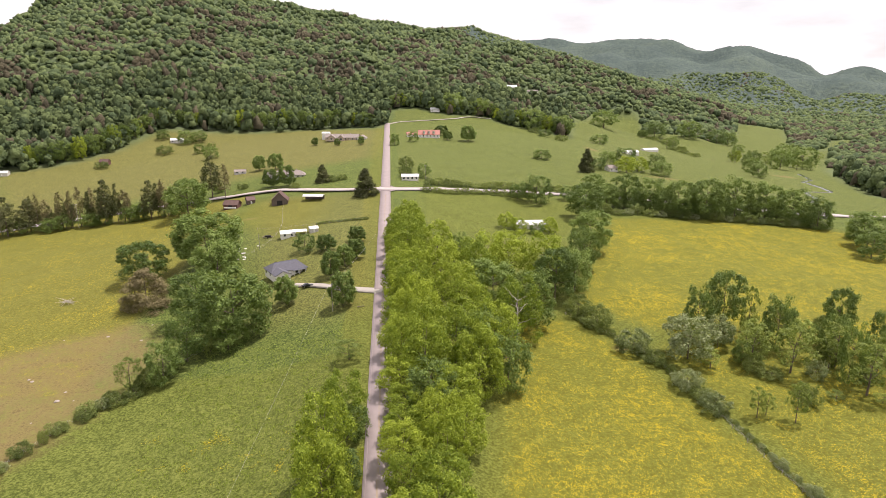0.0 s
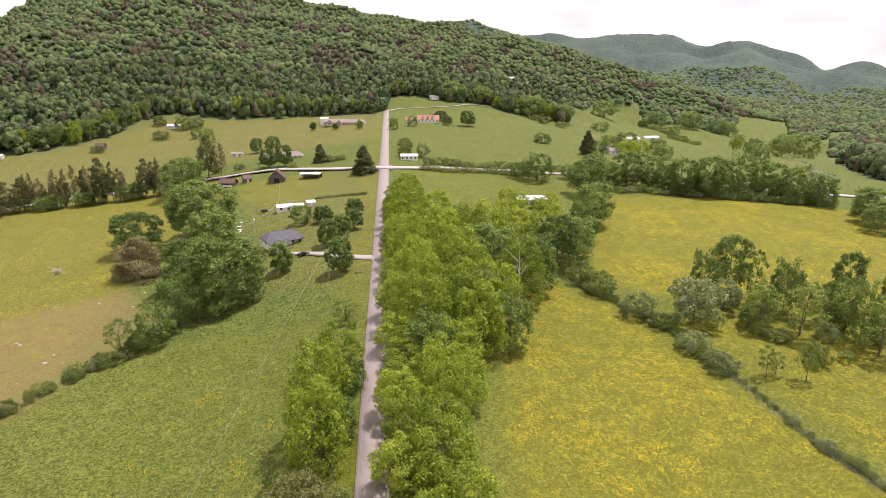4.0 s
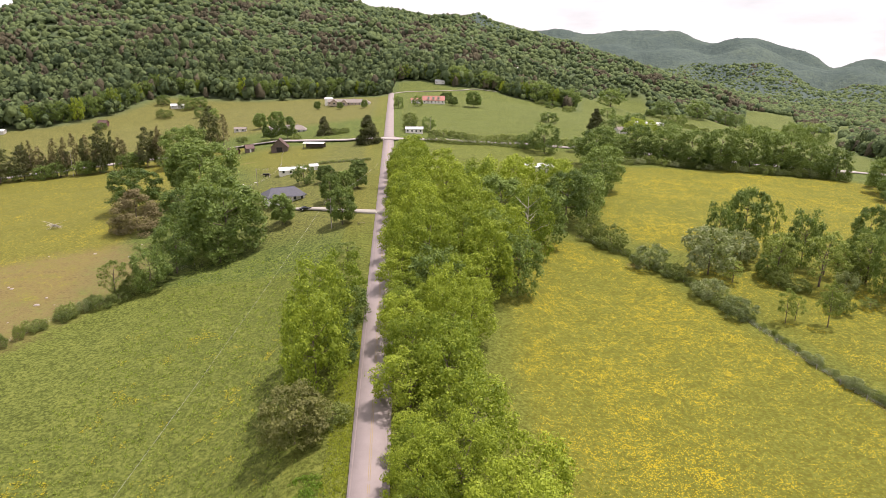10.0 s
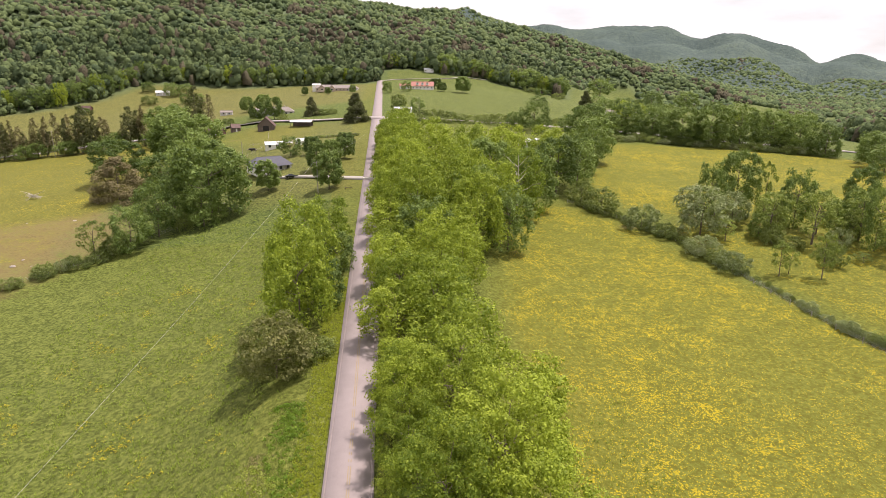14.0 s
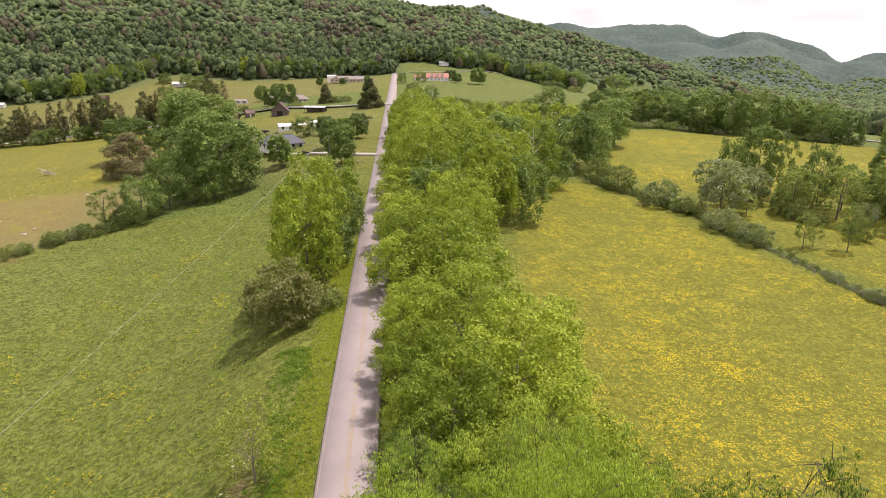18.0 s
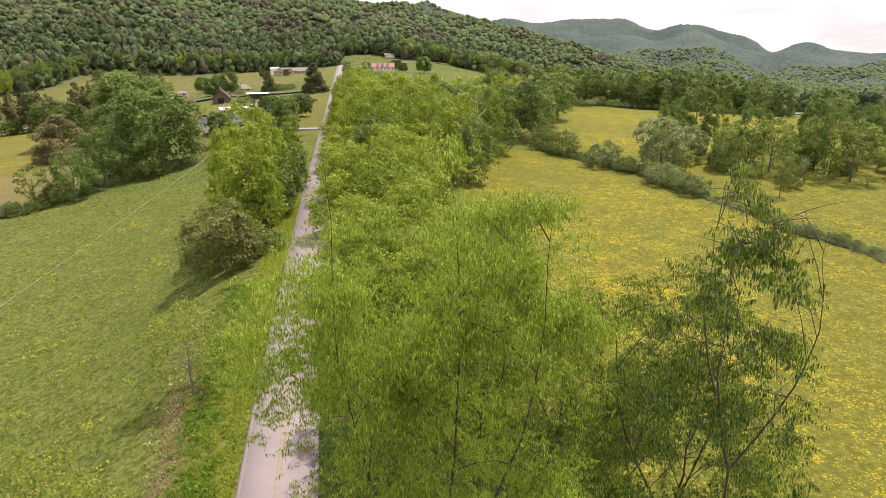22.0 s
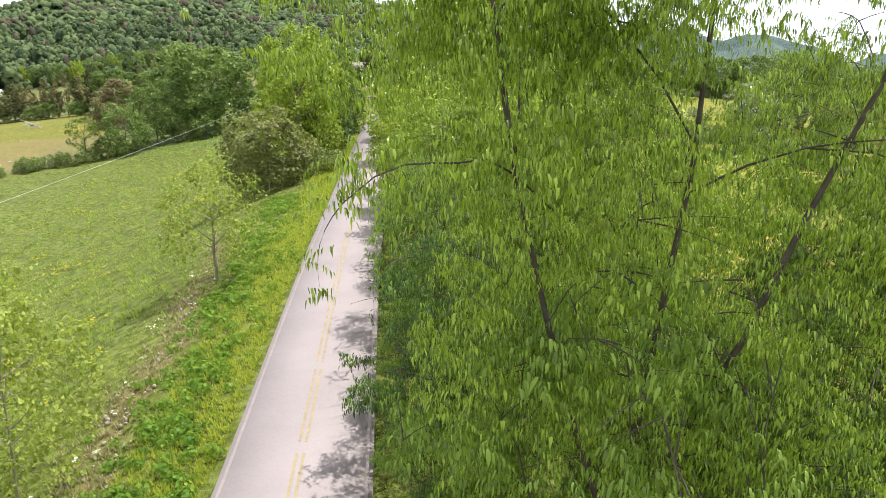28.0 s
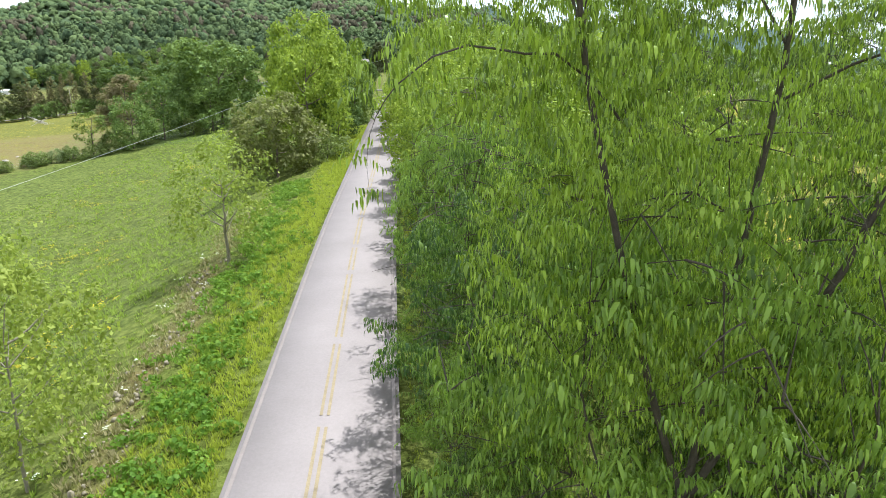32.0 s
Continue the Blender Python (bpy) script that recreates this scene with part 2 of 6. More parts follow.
LEAF_BROWN = leaves("browning_needles", (0.095, 0.082, 0.048), (0.22, 0.180, 0.105), 0.2, 0.85, 0.05)
CANOPY = canopy("wood_canopy", (0.062, 0.091, 0.048), (0.138, 0.178, 0.074))
PINE_CANOPY = canopy("pine_canopy", (0.066, 0.060, 0.042), (0.116, 0.102, 0.066))
HAZY_WOOD = hazy_wood_material()
YELLOW = plain("road_yellow", (0.27, 0.205, 0.125), 0.8, scale=2, vary=0.22)
WHITE_LINE = plain("road_white", (0.215, 0.172, 0.165), 0.8, scale=2, vary=0.15)


# ---- the lie of the land ----
ROAD_X0, ROAD_SLOPE = -4.3, -0.0518          # the main road's straight centre line x = x0 + slope * y
U_KNOTS = np.array([-420, -230, -130, -70, -28, -6, 6, 28, 70, 130, 300, 650.0])
Y_KNOTS = np.array([0, 70, 150, 240, 380, 560, 900.0])
FALL = np.array([                             # height against the road, across (U) and along (Y)
    [-14, -14, -13.5, -12, -8.0, -0.2, -0.2, -6, -10, -11, -14, -20],
    [-16, -16, -14, -13, -8.2, -0.2, -0.2, -6, -9.5, -11, -15, -24],
    [-20, -18, -13, -12.5, -8, -0.2, -0.2, -5, -9, -8.5, -15, -30],
    [-26, -22, -12.5, -9, -1.5, -0.2, -0.2, -3, -6, -8, -16, -38],
    [-34, -27, -16, -6, -2.5, -0.2, -0.2, -1.5, -4, -8, -20, -50],
    [-30, -22, -12, -6, -2, -0.2, -0.2, -1, -3, -7, -26, -64],
    [-20, -10, -5, -3, -1, -0.2, -0.2, 0, -2, -10, -40, -85.0]])
# crest of the wooded mountain and of the far range: bearing in degrees, height in metres
NEAR_A = np.array([-75, -40, -32.5, -29.5, -26.8, -20.7, -11.5, -5.3, 0.4, 3.9, 6.8, 9.3, 11.9, 14.3, 16.9, 19.4, 23, 31, 75.0])
NEAR_Z = np.array([265, 250, 312, 403, 449, 542, 452, 396, 344, 355, 312, 266, 219, 178, 138, 100, 55, -25, -30.0])
FAR_A = np.array([-80, -20, 5, 8, 10.6, 14.5, 17.5, 19.9, 22.3, 24.2, 25.4, 26.8, 29.5, 31.4, 32.7, 34.4, 36.8, 40.2, 80.0])
FAR_Z = np.array([335, 335, 345, 370, 378, 346, 372, 369, 320, 286, 298, 316, 250, 186, 134, 168, 142, 105, 85.0])


def hermite(xs, ys, q):
    """Smooth interpolation of the last axis of ys over xs."""
    q = np.clip(q, xs[0], xs[-1])
    i = np.clip(np.searchsorted(xs, q) - 1, 0, len(xs) - 2)
    m = np.gradient(ys, xs, axis=-1)
    h = xs[i + 1] - xs[i]
    s = (q - xs[i]) / h
    return ((2 * s**3 - 3 * s**2 + 1) * ys[..., i] + (s**3 - 2 * s**2 + s) * h * m[..., i]
            + (3 * s**2 - 2 * s**3) * ys[..., i + 1] + (s**3 - s**2) * h * m[..., i + 1])


def ease(s):
    s = np.clip(s, 0, 1)
    return s * s * (3 - 2 * s)


def ripple(x, y, size, seed):
    """Smooth waves of about the given size, -1 to 1."""
    out = 0 * x
    for k in range(4):
        a = seed * 1.7 + k * 2.4
        f = 2 * np.pi / size * (1 + 0.37 * k)
        out = out + np.sin((x * np.cos(a) + y * np.sin(a)) * f + seed + k * 1.3) * np.cos((y * np.cos(a) - x * np.sin(a)) * f * 0.8 + k)
    return out / 2.2


def land(x, y):
    """Height of the ground, for arrays."""
    x, y = np.atleast_1d(np.asarray(x, float)), np.atleast_1d(np.asarray(y, float))
    u = x - ROAD_X0 - ROAD_SLOPE * y
    uu, yy = np.clip(u, U_KNOTS[0], U_KNOTS[-1]), np.clip(y, 0, 900)
    rows = np.stack([hermite(U_KNOTS, FALL[k], uu) for k in range(len(Y_KNOTS))])
    i = np.clip(np.searchsorted(Y_KNOTS, yy) - 1, 0, len(Y_KNOTS) - 2)
    m = np.gradient(rows, Y_KNOTS, axis=0)
    n = np.arange(len(x))
    h = Y_KNOTS[i + 1] - Y_KNOTS[i]
    s = (yy - Y_KNOTS[i]) / h
    fall = ((2 * s**3 - 3 * s**2 + 1) * rows[i, n] + (s**3 - 2 * s**2 + s) * h * m[i, n]
            + (3 * s**2 - 2 * s**3) * rows[i + 1, n] + (s**3 - s**2) * h * m[i + 1, n])
    off = ease((np.abs(u) - 12) / 30)
    z = 5 + 0.055 * np.clip(y, -60, 900) + fall + off * (0.35 * ripple(x, y, 60, 3) + 0.12 * ripple(x, y, 19, 5))
    r, a = np.hypot(x, y), np.degrees(np.arctan2(x, y))
    front = y > -200
    crest = hermite(NEAR_A, NEAR_Z, a)
    foot, top = 760 - 170 * ease((-a - 12) / 25) + 250 * ease((a - 8) / 20), 3250 - 900 * ease((a - 4) / 18)
    up = np.clip((r - foot) / (top - foot), 0, 1)
    rise = 0.7 * up + 0.3 * ease(up) - 0.75 * ease((r - top) / 1100)
    spur = ripple(x, y, 620, 7) * 30 + ripple(x, y, 250, 9) * 11
    near = np.maximum(crest - z, 0) * rise + spur * ease((r - foot) / 600) * (1 - ease((r - top + 500) / 500)) * ease((crest - z - 20) / 60)
    far_crest = hermite(FAR_A, FAR_Z, a)
    far = np.maximum(far_crest - z, 0) * ease((r - 2300) / 2250) + ripple(x, y, 800, 4) * 40 * ease((r - 2400) / 600) * (1 - ease((r - 4000) / 450))
    return np.where(front, np.maximum(z + near, z + far), z + 60 * ease((r - 600) / 2500))


def H(x, y):
    return float(land(x, y)[0])

# ---- builders ----
def mesh_of(name, verts, faces, mat, smooth=False):
    me = bpy.data.meshes.new(name)
    me.from_pydata([tuple(v) for v in verts], [], [tuple(f) for f in faces])
    me.materials.append(mat)
    if smooth:
        me.polygons.foreach_set("use_smooth", np.ones(len(me.polygons), bool))
    return me


def quick_mesh(name, verts, tris, mat, smooth=False):
    """A mesh from arrays of points and of faces with the same number of corners."""
    me = bpy.data.meshes.new(name)
    k = tris.shape[1]
    me.vertices.add(len(verts))
    me.vertices.foreach_set("co", np.ascontiguousarray(verts, dtype=np.float32).ravel())
    me.loops.add(tris.size)
    me.loops.foreach_set("vertex_index", np.ascontiguousarray(tris, dtype=np.int32).ravel())
    me.polygons.add(len(tris))
    me.polygons.foreach_set("loop_start", np.arange(0, tris.size, k, dtype=np.int32))
    if smooth:
        me.polygons.foreach_set("use_smooth", np.ones(len(tris), bool))
    me.materials.append(mat)
    me.update()
    me.validate()
    return me


def thing(name, m, label, category, group="", kind=""):
    ob = new(name)
    ob.matrix_basis = m
    return tagged(ob, label, category, group, kind)


def child(name, me, parent, label=""):
    ob = new(name, me)
    ob.parent = parent
    return tagged(ob, label)


def part(name, bm, mat, parent, label=""):
    me = bpy.data.meshes.new(name)
    bm.to_mesh(me)
    bm.free()
    me.materials.append(mat)
    return child(name, me, parent, label)


def box(bm, x0, x1, y0, y1, z0, z1, bevel=0.0):
    m = Matrix.Translation(((x0 + x1) / 2, (y0 + y1) / 2, (z0 + z1) / 2)) @ Matrix.Diagonal((x1 - x0, y1 - y0, z1 - z0, 1))
    made = bmesh.ops.create_cube(bm, size=1, matrix=m)
    if bevel:
        bmesh.ops.bevel(bm, geom=list({e for v in made["verts"] for e in v.link_edges}), offset=bevel, segments=1, affect="EDGES")
    return bm


def boxed(*args, bevel=0.0):
    return box(bmesh.new(), *args, bevel=bevel)


def tube_arrays(path, radii, sides=6):
    """Points and quads of a tapered tube along a path."""
    path = np.asarray(path, float)
    way = np.gradient(path, axis=0)
    way /= np.linalg.norm(way, axis=1)[:, None] + 1e-9
    ref = np.where(np.abs(way[:, 2:]) > 0.9, [[1.0, 0, 0]], [[0, 0, 1.0]])
    a = np.cross(way, ref)
    a /= np.linalg.norm(a, axis=1)[:, None] + 1e-9
    b = np.cross(way, a)
    ang = np.linspace(0, 2 * np.pi, sides, endpoint=False)
    ring = a[:, None] * np.cos(ang)[None, :, None] + b[:, None] * np.sin(ang)[None, :, None]
    v = (path[:, None] + ring * np.asarray(radii)[:, None, None]).reshape(-1, 3)
    i, j = np.meshgrid(np.arange(len(path) - 1), np.arange(sides), indexing="ij")
    k = (j + 1) % sides
    f = np.stack([i * sides + j, i * sides + k, (i + 1) * sides + k, (i + 1) * sides + j], -1).reshape(-1, 4)
    return v, f


def tubes(name, list_of_tubes, mat):
    vs, fs, n = [], [], 0
    for path, radii, sides in list_of_tubes:
        v, f = tube_arrays(path, radii, sides)
        vs.append(v), fs.append(f + n)
        n += len(v)
    return quick_mesh(name, np.concatenate(vs), np.concatenate(fs), mat, True)


def leaf_cloud(name, rng, centres, spread, per, size, mat, droop=0.0, slim=0.55, flat=0.75):
    """Many small folded leaves round the given centres: two faces a leaf, turned outwards."""
    n = len(centres) * per
    c = np.repeat(centres, per, 0)
    sp = np.repeat(np.broadcast_to(spread, len(centres)), per)[:, None]
    d = rng.normal(size=(n, 3))
    d /= np.linalg.norm(d, axis=1)[:, None]
    r = rng.uniform(0.45, 1.0, (n, 1)) ** 0.5
    p = c + d * r * sp * [1, 1, flat]
    out = d + rng.normal(scale=0.30, size=(n, 3)) + [0, 0, 0.55]
    out /= np.linalg.norm(out, axis=1)[:, None]
    along = np.cross(out, rng.normal(size=(n, 3)))
    along[:, 2] -= droop
    along -= out * (along * out).sum(1)[:, None] * (0.0 if droop else 1.0)
    along /= np.linalg.norm(along, axis=1)[:, None]
    side = np.cross(out, along)
    side /= np.linalg.norm(side, axis=1)[:, None] + 1e-9
    s = size * rng.uniform(0.6, 1.3, (n, 1))
    tip, w = p + along * s, side * s * slim * 0.5
    mid = p + along * s * 0.5 - out * s * 0.08
    v = np.stack([p, mid + w, tip, mid - w], 1).reshape(-1, 3)
    k = np.arange(n)[:, None] * 4
    f = np.concatenate([k + [0, 1, 2], k + [0, 2, 3]])
    return quick_mesh(name, v, f, mat)


def broadleaf_meshes(seed, height, radius, mat, leaf=0.7, clumps=60, per=80, bare=0.22, lean=0.0, slim=0.6, open_=1.0, bark=None, stout=1.0):
    """Trunk with limbs, and a crown of leaf clumps with an uneven outline."""
    rng = np.random.default_rng(seed)
    h0 = height * bare
    n_l = 7 if stout == 1 else 12
    limbs = []
    top = np.array([lean * height, 0.15 * lean * height, height * 0.78])
    z = np.linspace(0, 1, 7)
    trunk = np.stack([top[0] * z**1.5 + rng.normal(scale=0.03, size=7) * radius * z, top[1] * z + rng.normal(scale=0.03, size=7) * radius * z, top[2] * z - 0.3 * (z == 0)], 1)
    r0 = (0.012 * height + 0.06) * stout
    limbs.append((trunk, r0 * (1.05 - 0.9 * z), 7))
    for k in range(n_l):
        s = rng.uniform(0.3, 0.85)
        base = np.array([np.interp(s, z, trunk[:, q]) for q in range(3)])
        a = k * 2.4 + rng.uniform(-0.5, 0.5)
        reach = radius * rng.uniform(0.55, 0.95) * (1.15 - 0.6 * s)
        end = base + [np.cos(a) * reach, np.sin(a) * reach, height * rng.uniform(0.08, 0.26)]
        t = np.linspace(0, 1, 5)[:, None]
        path = base + (end - base) * t + np.array([0, 0, 1]) * (t * (1 - t)) * height * -0.08
        limbs.append((path, r0 * (0.42 * (1 - 0.85 * t[:, 0])), 5))
    # big lobes over a lumpy egg, each made of smaller clumps of leaves
    total, n_lobe = int(clumps * per * 1.4), max(9, int(clumps * 0.42 * open_))
    k = np.arange(n_lobe)
    up = 1 - (1.88 - 1.2 * bare) * (k + 0.5) / n_lobe
    a = k * 2.39996 + rng.uniform(-0.45, 0.45, n_lobe)
    flat_r = np.sqrt(1 - up**2) ** 0.8
    d = np.stack([np.cos(a) * flat_r, np.sin(a) * flat_r, up], 1)
    lump = 1 + 0.18 * np.sin(d[:, 0] * 4 + seed) * np.cos(d[:, 1] * 5 + seed * 2) + rng.uniform(-0.16, 0.12, n_lobe)
    mid = np.array([lean * height * 0.7, 0, (h0 + height) / 2])
    lobe_r = radius * rng.uniform(0.24, 0.42, n_lobe) * (24 / n_lobe) ** 0.25
    lobe = mid + d * lump[:, None] * [radius * 0.70, radius * 0.70, (height - h0) / 2 * 0.80]
    each = 12
    e = rng.normal(size=(n_lobe * each, 3)) + np.repeat(d, each, 0) * 0.7 + [0, 0, 0.45]
    e /= np.linalg.norm(e, axis=1)[:, None]
    c = np.repeat(lobe, each, 0) + e * np.repeat(lobe_r, each)[:, None] * rng.uniform(0.55, 0.95, (len(e), 1)) * [1, 1, 0.85]
    c = c[rng.uniform(0, 1, len(c)) < 0.62 + 0.38 * open_]
    spread = np.repeat(lobe_r, each)[:len(c)] * rng.uniform(0.32, 0.52, len(c))
    per = max(4, total // len(c))
    loose = stout < 1
    wood = tubes("trunk", limbs[:1] if loose else limbs, bark or BARK)
    crown = leaf_cloud("crown", rng, c, spread, per, leaf, mat, slim=slim)
    return wood, crown, *(tubes("branch", [limb], bark or BARK) for limb in limbs[1:] if loose)


def conifer_meshes(seed, height, radius, mat, bare=0.12, tiers=16, per=26, leaf=0.8, ragged=0.3, full=1.15):
    rng = np.random.default_rng(seed)
    z = np.linspace(0, 1, 6)
    trunk = np.stack([0 * z, 0 * z, z * height * 0.98 - 0.3 * (z == 0)], 1)
    limbs = [(trunk, (0.011 * height + 0.05) * (1.03 - z), 6)]
    cs, sp = [], []
    for k in range(tiers):
        s = bare + (1 - bare) * (k + 0.5) / tiers
        reach = radius * (1 - 0.92 * ((s - bare) / (1 - bare)) ** full) + 0.06 * radius
        for q in range(max(3, int(6 * (1 - s) + 3))):
            if rng.uniform() < ragged * 0.6:
                continue
            a, rr = rng.uniform(0, 6.28), reach * rng.uniform(0.45, 1.0) * (1 - ragged * rng.uniform(0, 0.7))
            cs.append([np.cos(a) * rr, np.sin(a) * rr, s * height - 0.12 * rr])
            sp.append(0.13 * radius + 0.16 * reach)
        a = rng.uniform(0, 6.28)
        limbs.append((np.array([[0, 0, s * height], [np.cos(a) * reach * 0.9, np.sin(a) * reach * 0.9, s * height - 0.1 * reach]]), np.array([0.06, 0.02]), 4))
    wood = tubes("trunk", limbs, BARK)
    return wood, leaf_cloud("crown", rng, np.array(cs), np.array(sp), per, leaf, mat, slim=0.4, flat=0.6)


def tree_kind(name, label, meshes, category="tree"):
    """One tree with its parts, out of which the others are copied."""
    ob = thing(name, Matrix(), label, category)
    child("trunk", meshes[0], ob)
    child("crown", meshes[1], ob)
    for limb in meshes[2:]:
        child("branch", limb, ob)
    return ob


PLANTED = {}


def plant(kind, x, y, size=1.0, wide=1.0, turn=None, label="", group="", sink=0.0):
    """A tree of a kind at a spot on the ground; the first one takes the built tree itself."""
    if turn is None:
        turn = (x * 37.1 + y * 17.3) % 360
    m = pose(x, y, H(x, y) - sink, 0, 0, turn)
    if kind in PLANTED:
        ob = copy_thing(PLANTED[kind], m)
    else:
        ob = PLANTED[kind] = KINDS[kind]
        ob.matrix_basis = m
    ob.scale = (size * wide, size * wide, size)
    return tagged(ob, label, "", group)


def ribbon(name, centre, halves, lift, mat, parent, thick=0.12, drop=0.5, label=""):
    """A strip along a line of (x, y), lying on the land, with sides."""
    c = np.asarray(centre, float)
    way = np.gradient(c, axis=0)
    way /= np.linalg.norm(way, axis=1)[:, None]
    side = np.stack([way[:, 1], -way[:, 0]], 1)
    w = np.broadcast_to(halves, len(c))[:, None]
    zc = land(c[:, 0], c[:, 1])
    left, right = c - side * w, c + side * w
    top = np.maximum(zc, np.maximum(land(left[:, 0], left[:, 1]), land(right[:, 0], right[:, 1]))) + lift
    rows = [np.c_[left, top - drop], np.c_[left, top], np.c_[c, top + 0.03], np.c_[right, top], np.c_[right, top - drop]]
    v = np.stack(rows, 1).reshape(-1, 3)
    i, j = np.meshgrid(np.arange(len(c) - 1), np.arange(4), indexing="ij")
    f = np.stack([i * 5 + j, (i + 1) * 5 + j, (i + 1) * 5 + j + 1, i * 5 + j + 1], -1).reshape(-1, 4)
    me = quick_mesh(name, v, f, mat)
    if parent is None:
        return new(name, me)
    return child(name, me, parent, label)


def polyline(points, step):
    p = np.asarray(points, float)
    d = np.r_[0, np.cumsum(np.hypot(*np.diff(p, axis=0).T))]
    s = np.linspace(0, d[-1], max(2, int(d[-1] / step)))
    if len(p) > 2:
        return np.stack([hermite(d, p[:, 0], s), hermite(d, p[:, 1], s)], 1)
    return np.stack([np.interp(s, d, p[:, 0]), np.interp(s, d, p[:, 1])], 1)


def inside(poly, x, y):
    """Which points lie in a polygon."""
    p, hit = np.asarray(poly, float), np.zeros(len(x), bool)
    for (ax, ay), (bx, by) in zip(p, np.roll(p, -1, 0)):
        cross = (ay > y) != (by > y)
        hit ^= cross & (x < (bx - ax) * (y - ay) / (by - ay + 1e-12) + ax)
    return hit


# ---- ground: one sheet from the near meadows to the far range ----
WOODS = [(-700, 520), (-387, 569), (-345, 590), (-320, 642), (-309, 735), (-129, 745), (-118, 737), (-47, 716), (-44, 838), (-5, 854), (34, 822), (87, 845), (109, 803), (158, 803), (183, 784), (232, 971), (328, 1234), (382, 1317), (466, 1317), (441, 1232), (496, 1226), (530, 1303), (466, 1081), (631, 1243), (812, 1593), (949, 1595), (727, 1195), (746, 1136), (907, 1349), (1400, 1500), (3000, 1500), (3300, 4900), (-3300, 4900), (-3300, 450)]
RIGHT_WOOD = [(398, 521), (436, 600), (556, 819), (786, 1159), (1100, 1450), (2500, 1300), (1500, 500), (700, 380), (470, 430)]
CREEK = polyline([(262, 385), (282, 418), (292, 446), (315, 475), (328, 510), (365, 532), (376, 564), (386, 605), (412, 635), (426, 664), (450, 720)], 4)
TILLED = [(-215, 165), (-150, 198), (-126, 214), (-106, 227), (-86, 200), (-82, 180), (-90, 166), (-92, 150), (-110, 118), (-150, 80), (-230, 60)]
BACK_MEADOW = [(54, 220), (74, 270), (108, 352), (171, 358), (238, 352), (300, 330), (280, 215), (150, 178), (88, 192)]
YELLOW_FIELD = [(22, 205), (52, 212), (68, 192), (80, 158), (95, 110), (120, 60), (150, -40), (18, -40), (13, 60), (13, 120), (20, 160)]


def lines(lo, hi, step, grow, end):
    fine = list(np.arange(lo, hi + 1, step))
    s, a, b = step, [], []
    v = hi
    while v < end:
        s *= grow
        v += s
        b.append(v)
    s, v = step, lo
    while v > -end:
        s *= grow
        v -= s
        a.append(v)
    return np.array(a[::-1] + fine + b)


gx, gy = lines(-250, 270, 3.0, 1.033, 4600), lines(-60, 420, 3.0, 1.022, 4750)
gx = np.union1d(gx, np.arange(-40, 5, 1.0))
gy = gy[gy > -1500]
GX, GY = np.meshgrid(gx, gy)
px, py = GX.ravel(), GY.ravel()
pz = land(px, py)
# the creek's bed is cut into its meadow
for cx, cy in CREEK[::2]:
    d = np.hypot(px - cx, py - cy)
    pz = np.minimum(pz, np.where(d < 6, H(cx, cy) - 1.0 + 0.028 * d * d, pz))
i, j = np.meshgrid(np.arange(len(gy) - 1), np.arange(len(gx) - 1), indexing="ij")
k = i * len(gx) + j
quads = np.stack([k, k + 1, k + 1 + len(gx), k + len(gx)], -1).reshape(-1, 4)
ground_mesh = quick_mesh("ground", np.stack([px, py, pz], 1), quads, MEADOW, True)


def soft_zone(poly, blur):
    """How far points lie in a polygon, 0 to 1, with an uneven edge."""
    tot = 0
    for dx, dy in ((0, 0), (1, 0), (-1, 0), (0, 1), (0, -1), (0.7, 0.7), (-0.7, 0.7), (0.7, -0.7), (-0.7, -0.7)):
        tot = tot + inside(poly, px + dx * blur, py + dy * blur)
    return tot / 9


PU = px - ROAD_X0 - ROAD_SLOPE * py
flower = 0.95 * np.maximum(soft_zone(YELLOW_FIELD, 6), soft_zone(BACK_MEADOW, 6))
flower = np.maximum(flower, 0.78 * ((PU < -95) & (py < 420) & (py > 170)))
flower = np.maximum(flower, 0.28 * ((PU < -10) & (PU > -110) & (py < 175)))
flower = np.maximum(flower, 0.85 * soft_zone([(95, 110), (80, 158), (74, 182), (95, 215), (150, 180), (250, 215), (300, 100), (200, -40), (120, 60)], 5))
flower = np.maximum(flower, 0.55 * soft_zone([(-95, 330), (-60, 300), (-60, 385), (-110, 395), (-120, 350)], 8))
flower = np.maximum(flower, 0.34 * soft_zone([(-3, 300), (105, 300), (100, 395), (-5, 395)], 8))
flower = np.maximum(flower, 0.42 * ((PU > 3) & (PU < 140) & (py < 300)))
flower = np.maximum(flower, 0.18 * ((PU < -13) & (py < 175)))
bare = 0.80 * soft_zone(TILLED, 9)
bare = np.maximum(bare, 0.75 * np.exp(-(((px + 101) / 9) ** 2 + ((py - 352) / 5) ** 2)))
bare = np.maximum(bare, 0.9 * np.exp(-(((px - 66) / 5) ** 2 + ((py - 187) / 3) ** 2)))
bare = np.maximum(bare, 0.8 * np.exp(-(((px - 205) / 30) ** 2 + ((py - 505) / 9) ** 2)))
bank = -13.0 - 0.165 * (py - 32.5) + 0.5 * np.sin(py * 0.45)
bare = np.maximum(bare, 1.0 * np.exp(-(((px - bank) / 1.15) ** 2)) * (py > 15) * (py < 56))
bare = np.maximum(bare, 0.95 * np.exp(-(((px - 382) / 24) ** 2 + ((py - 636) / 13) ** 2)))
bare = np.maximum(bare, 0.9 * np.exp(-(((px - 187) / 9) ** 2 + ((py - 682) / 32) ** 2)))
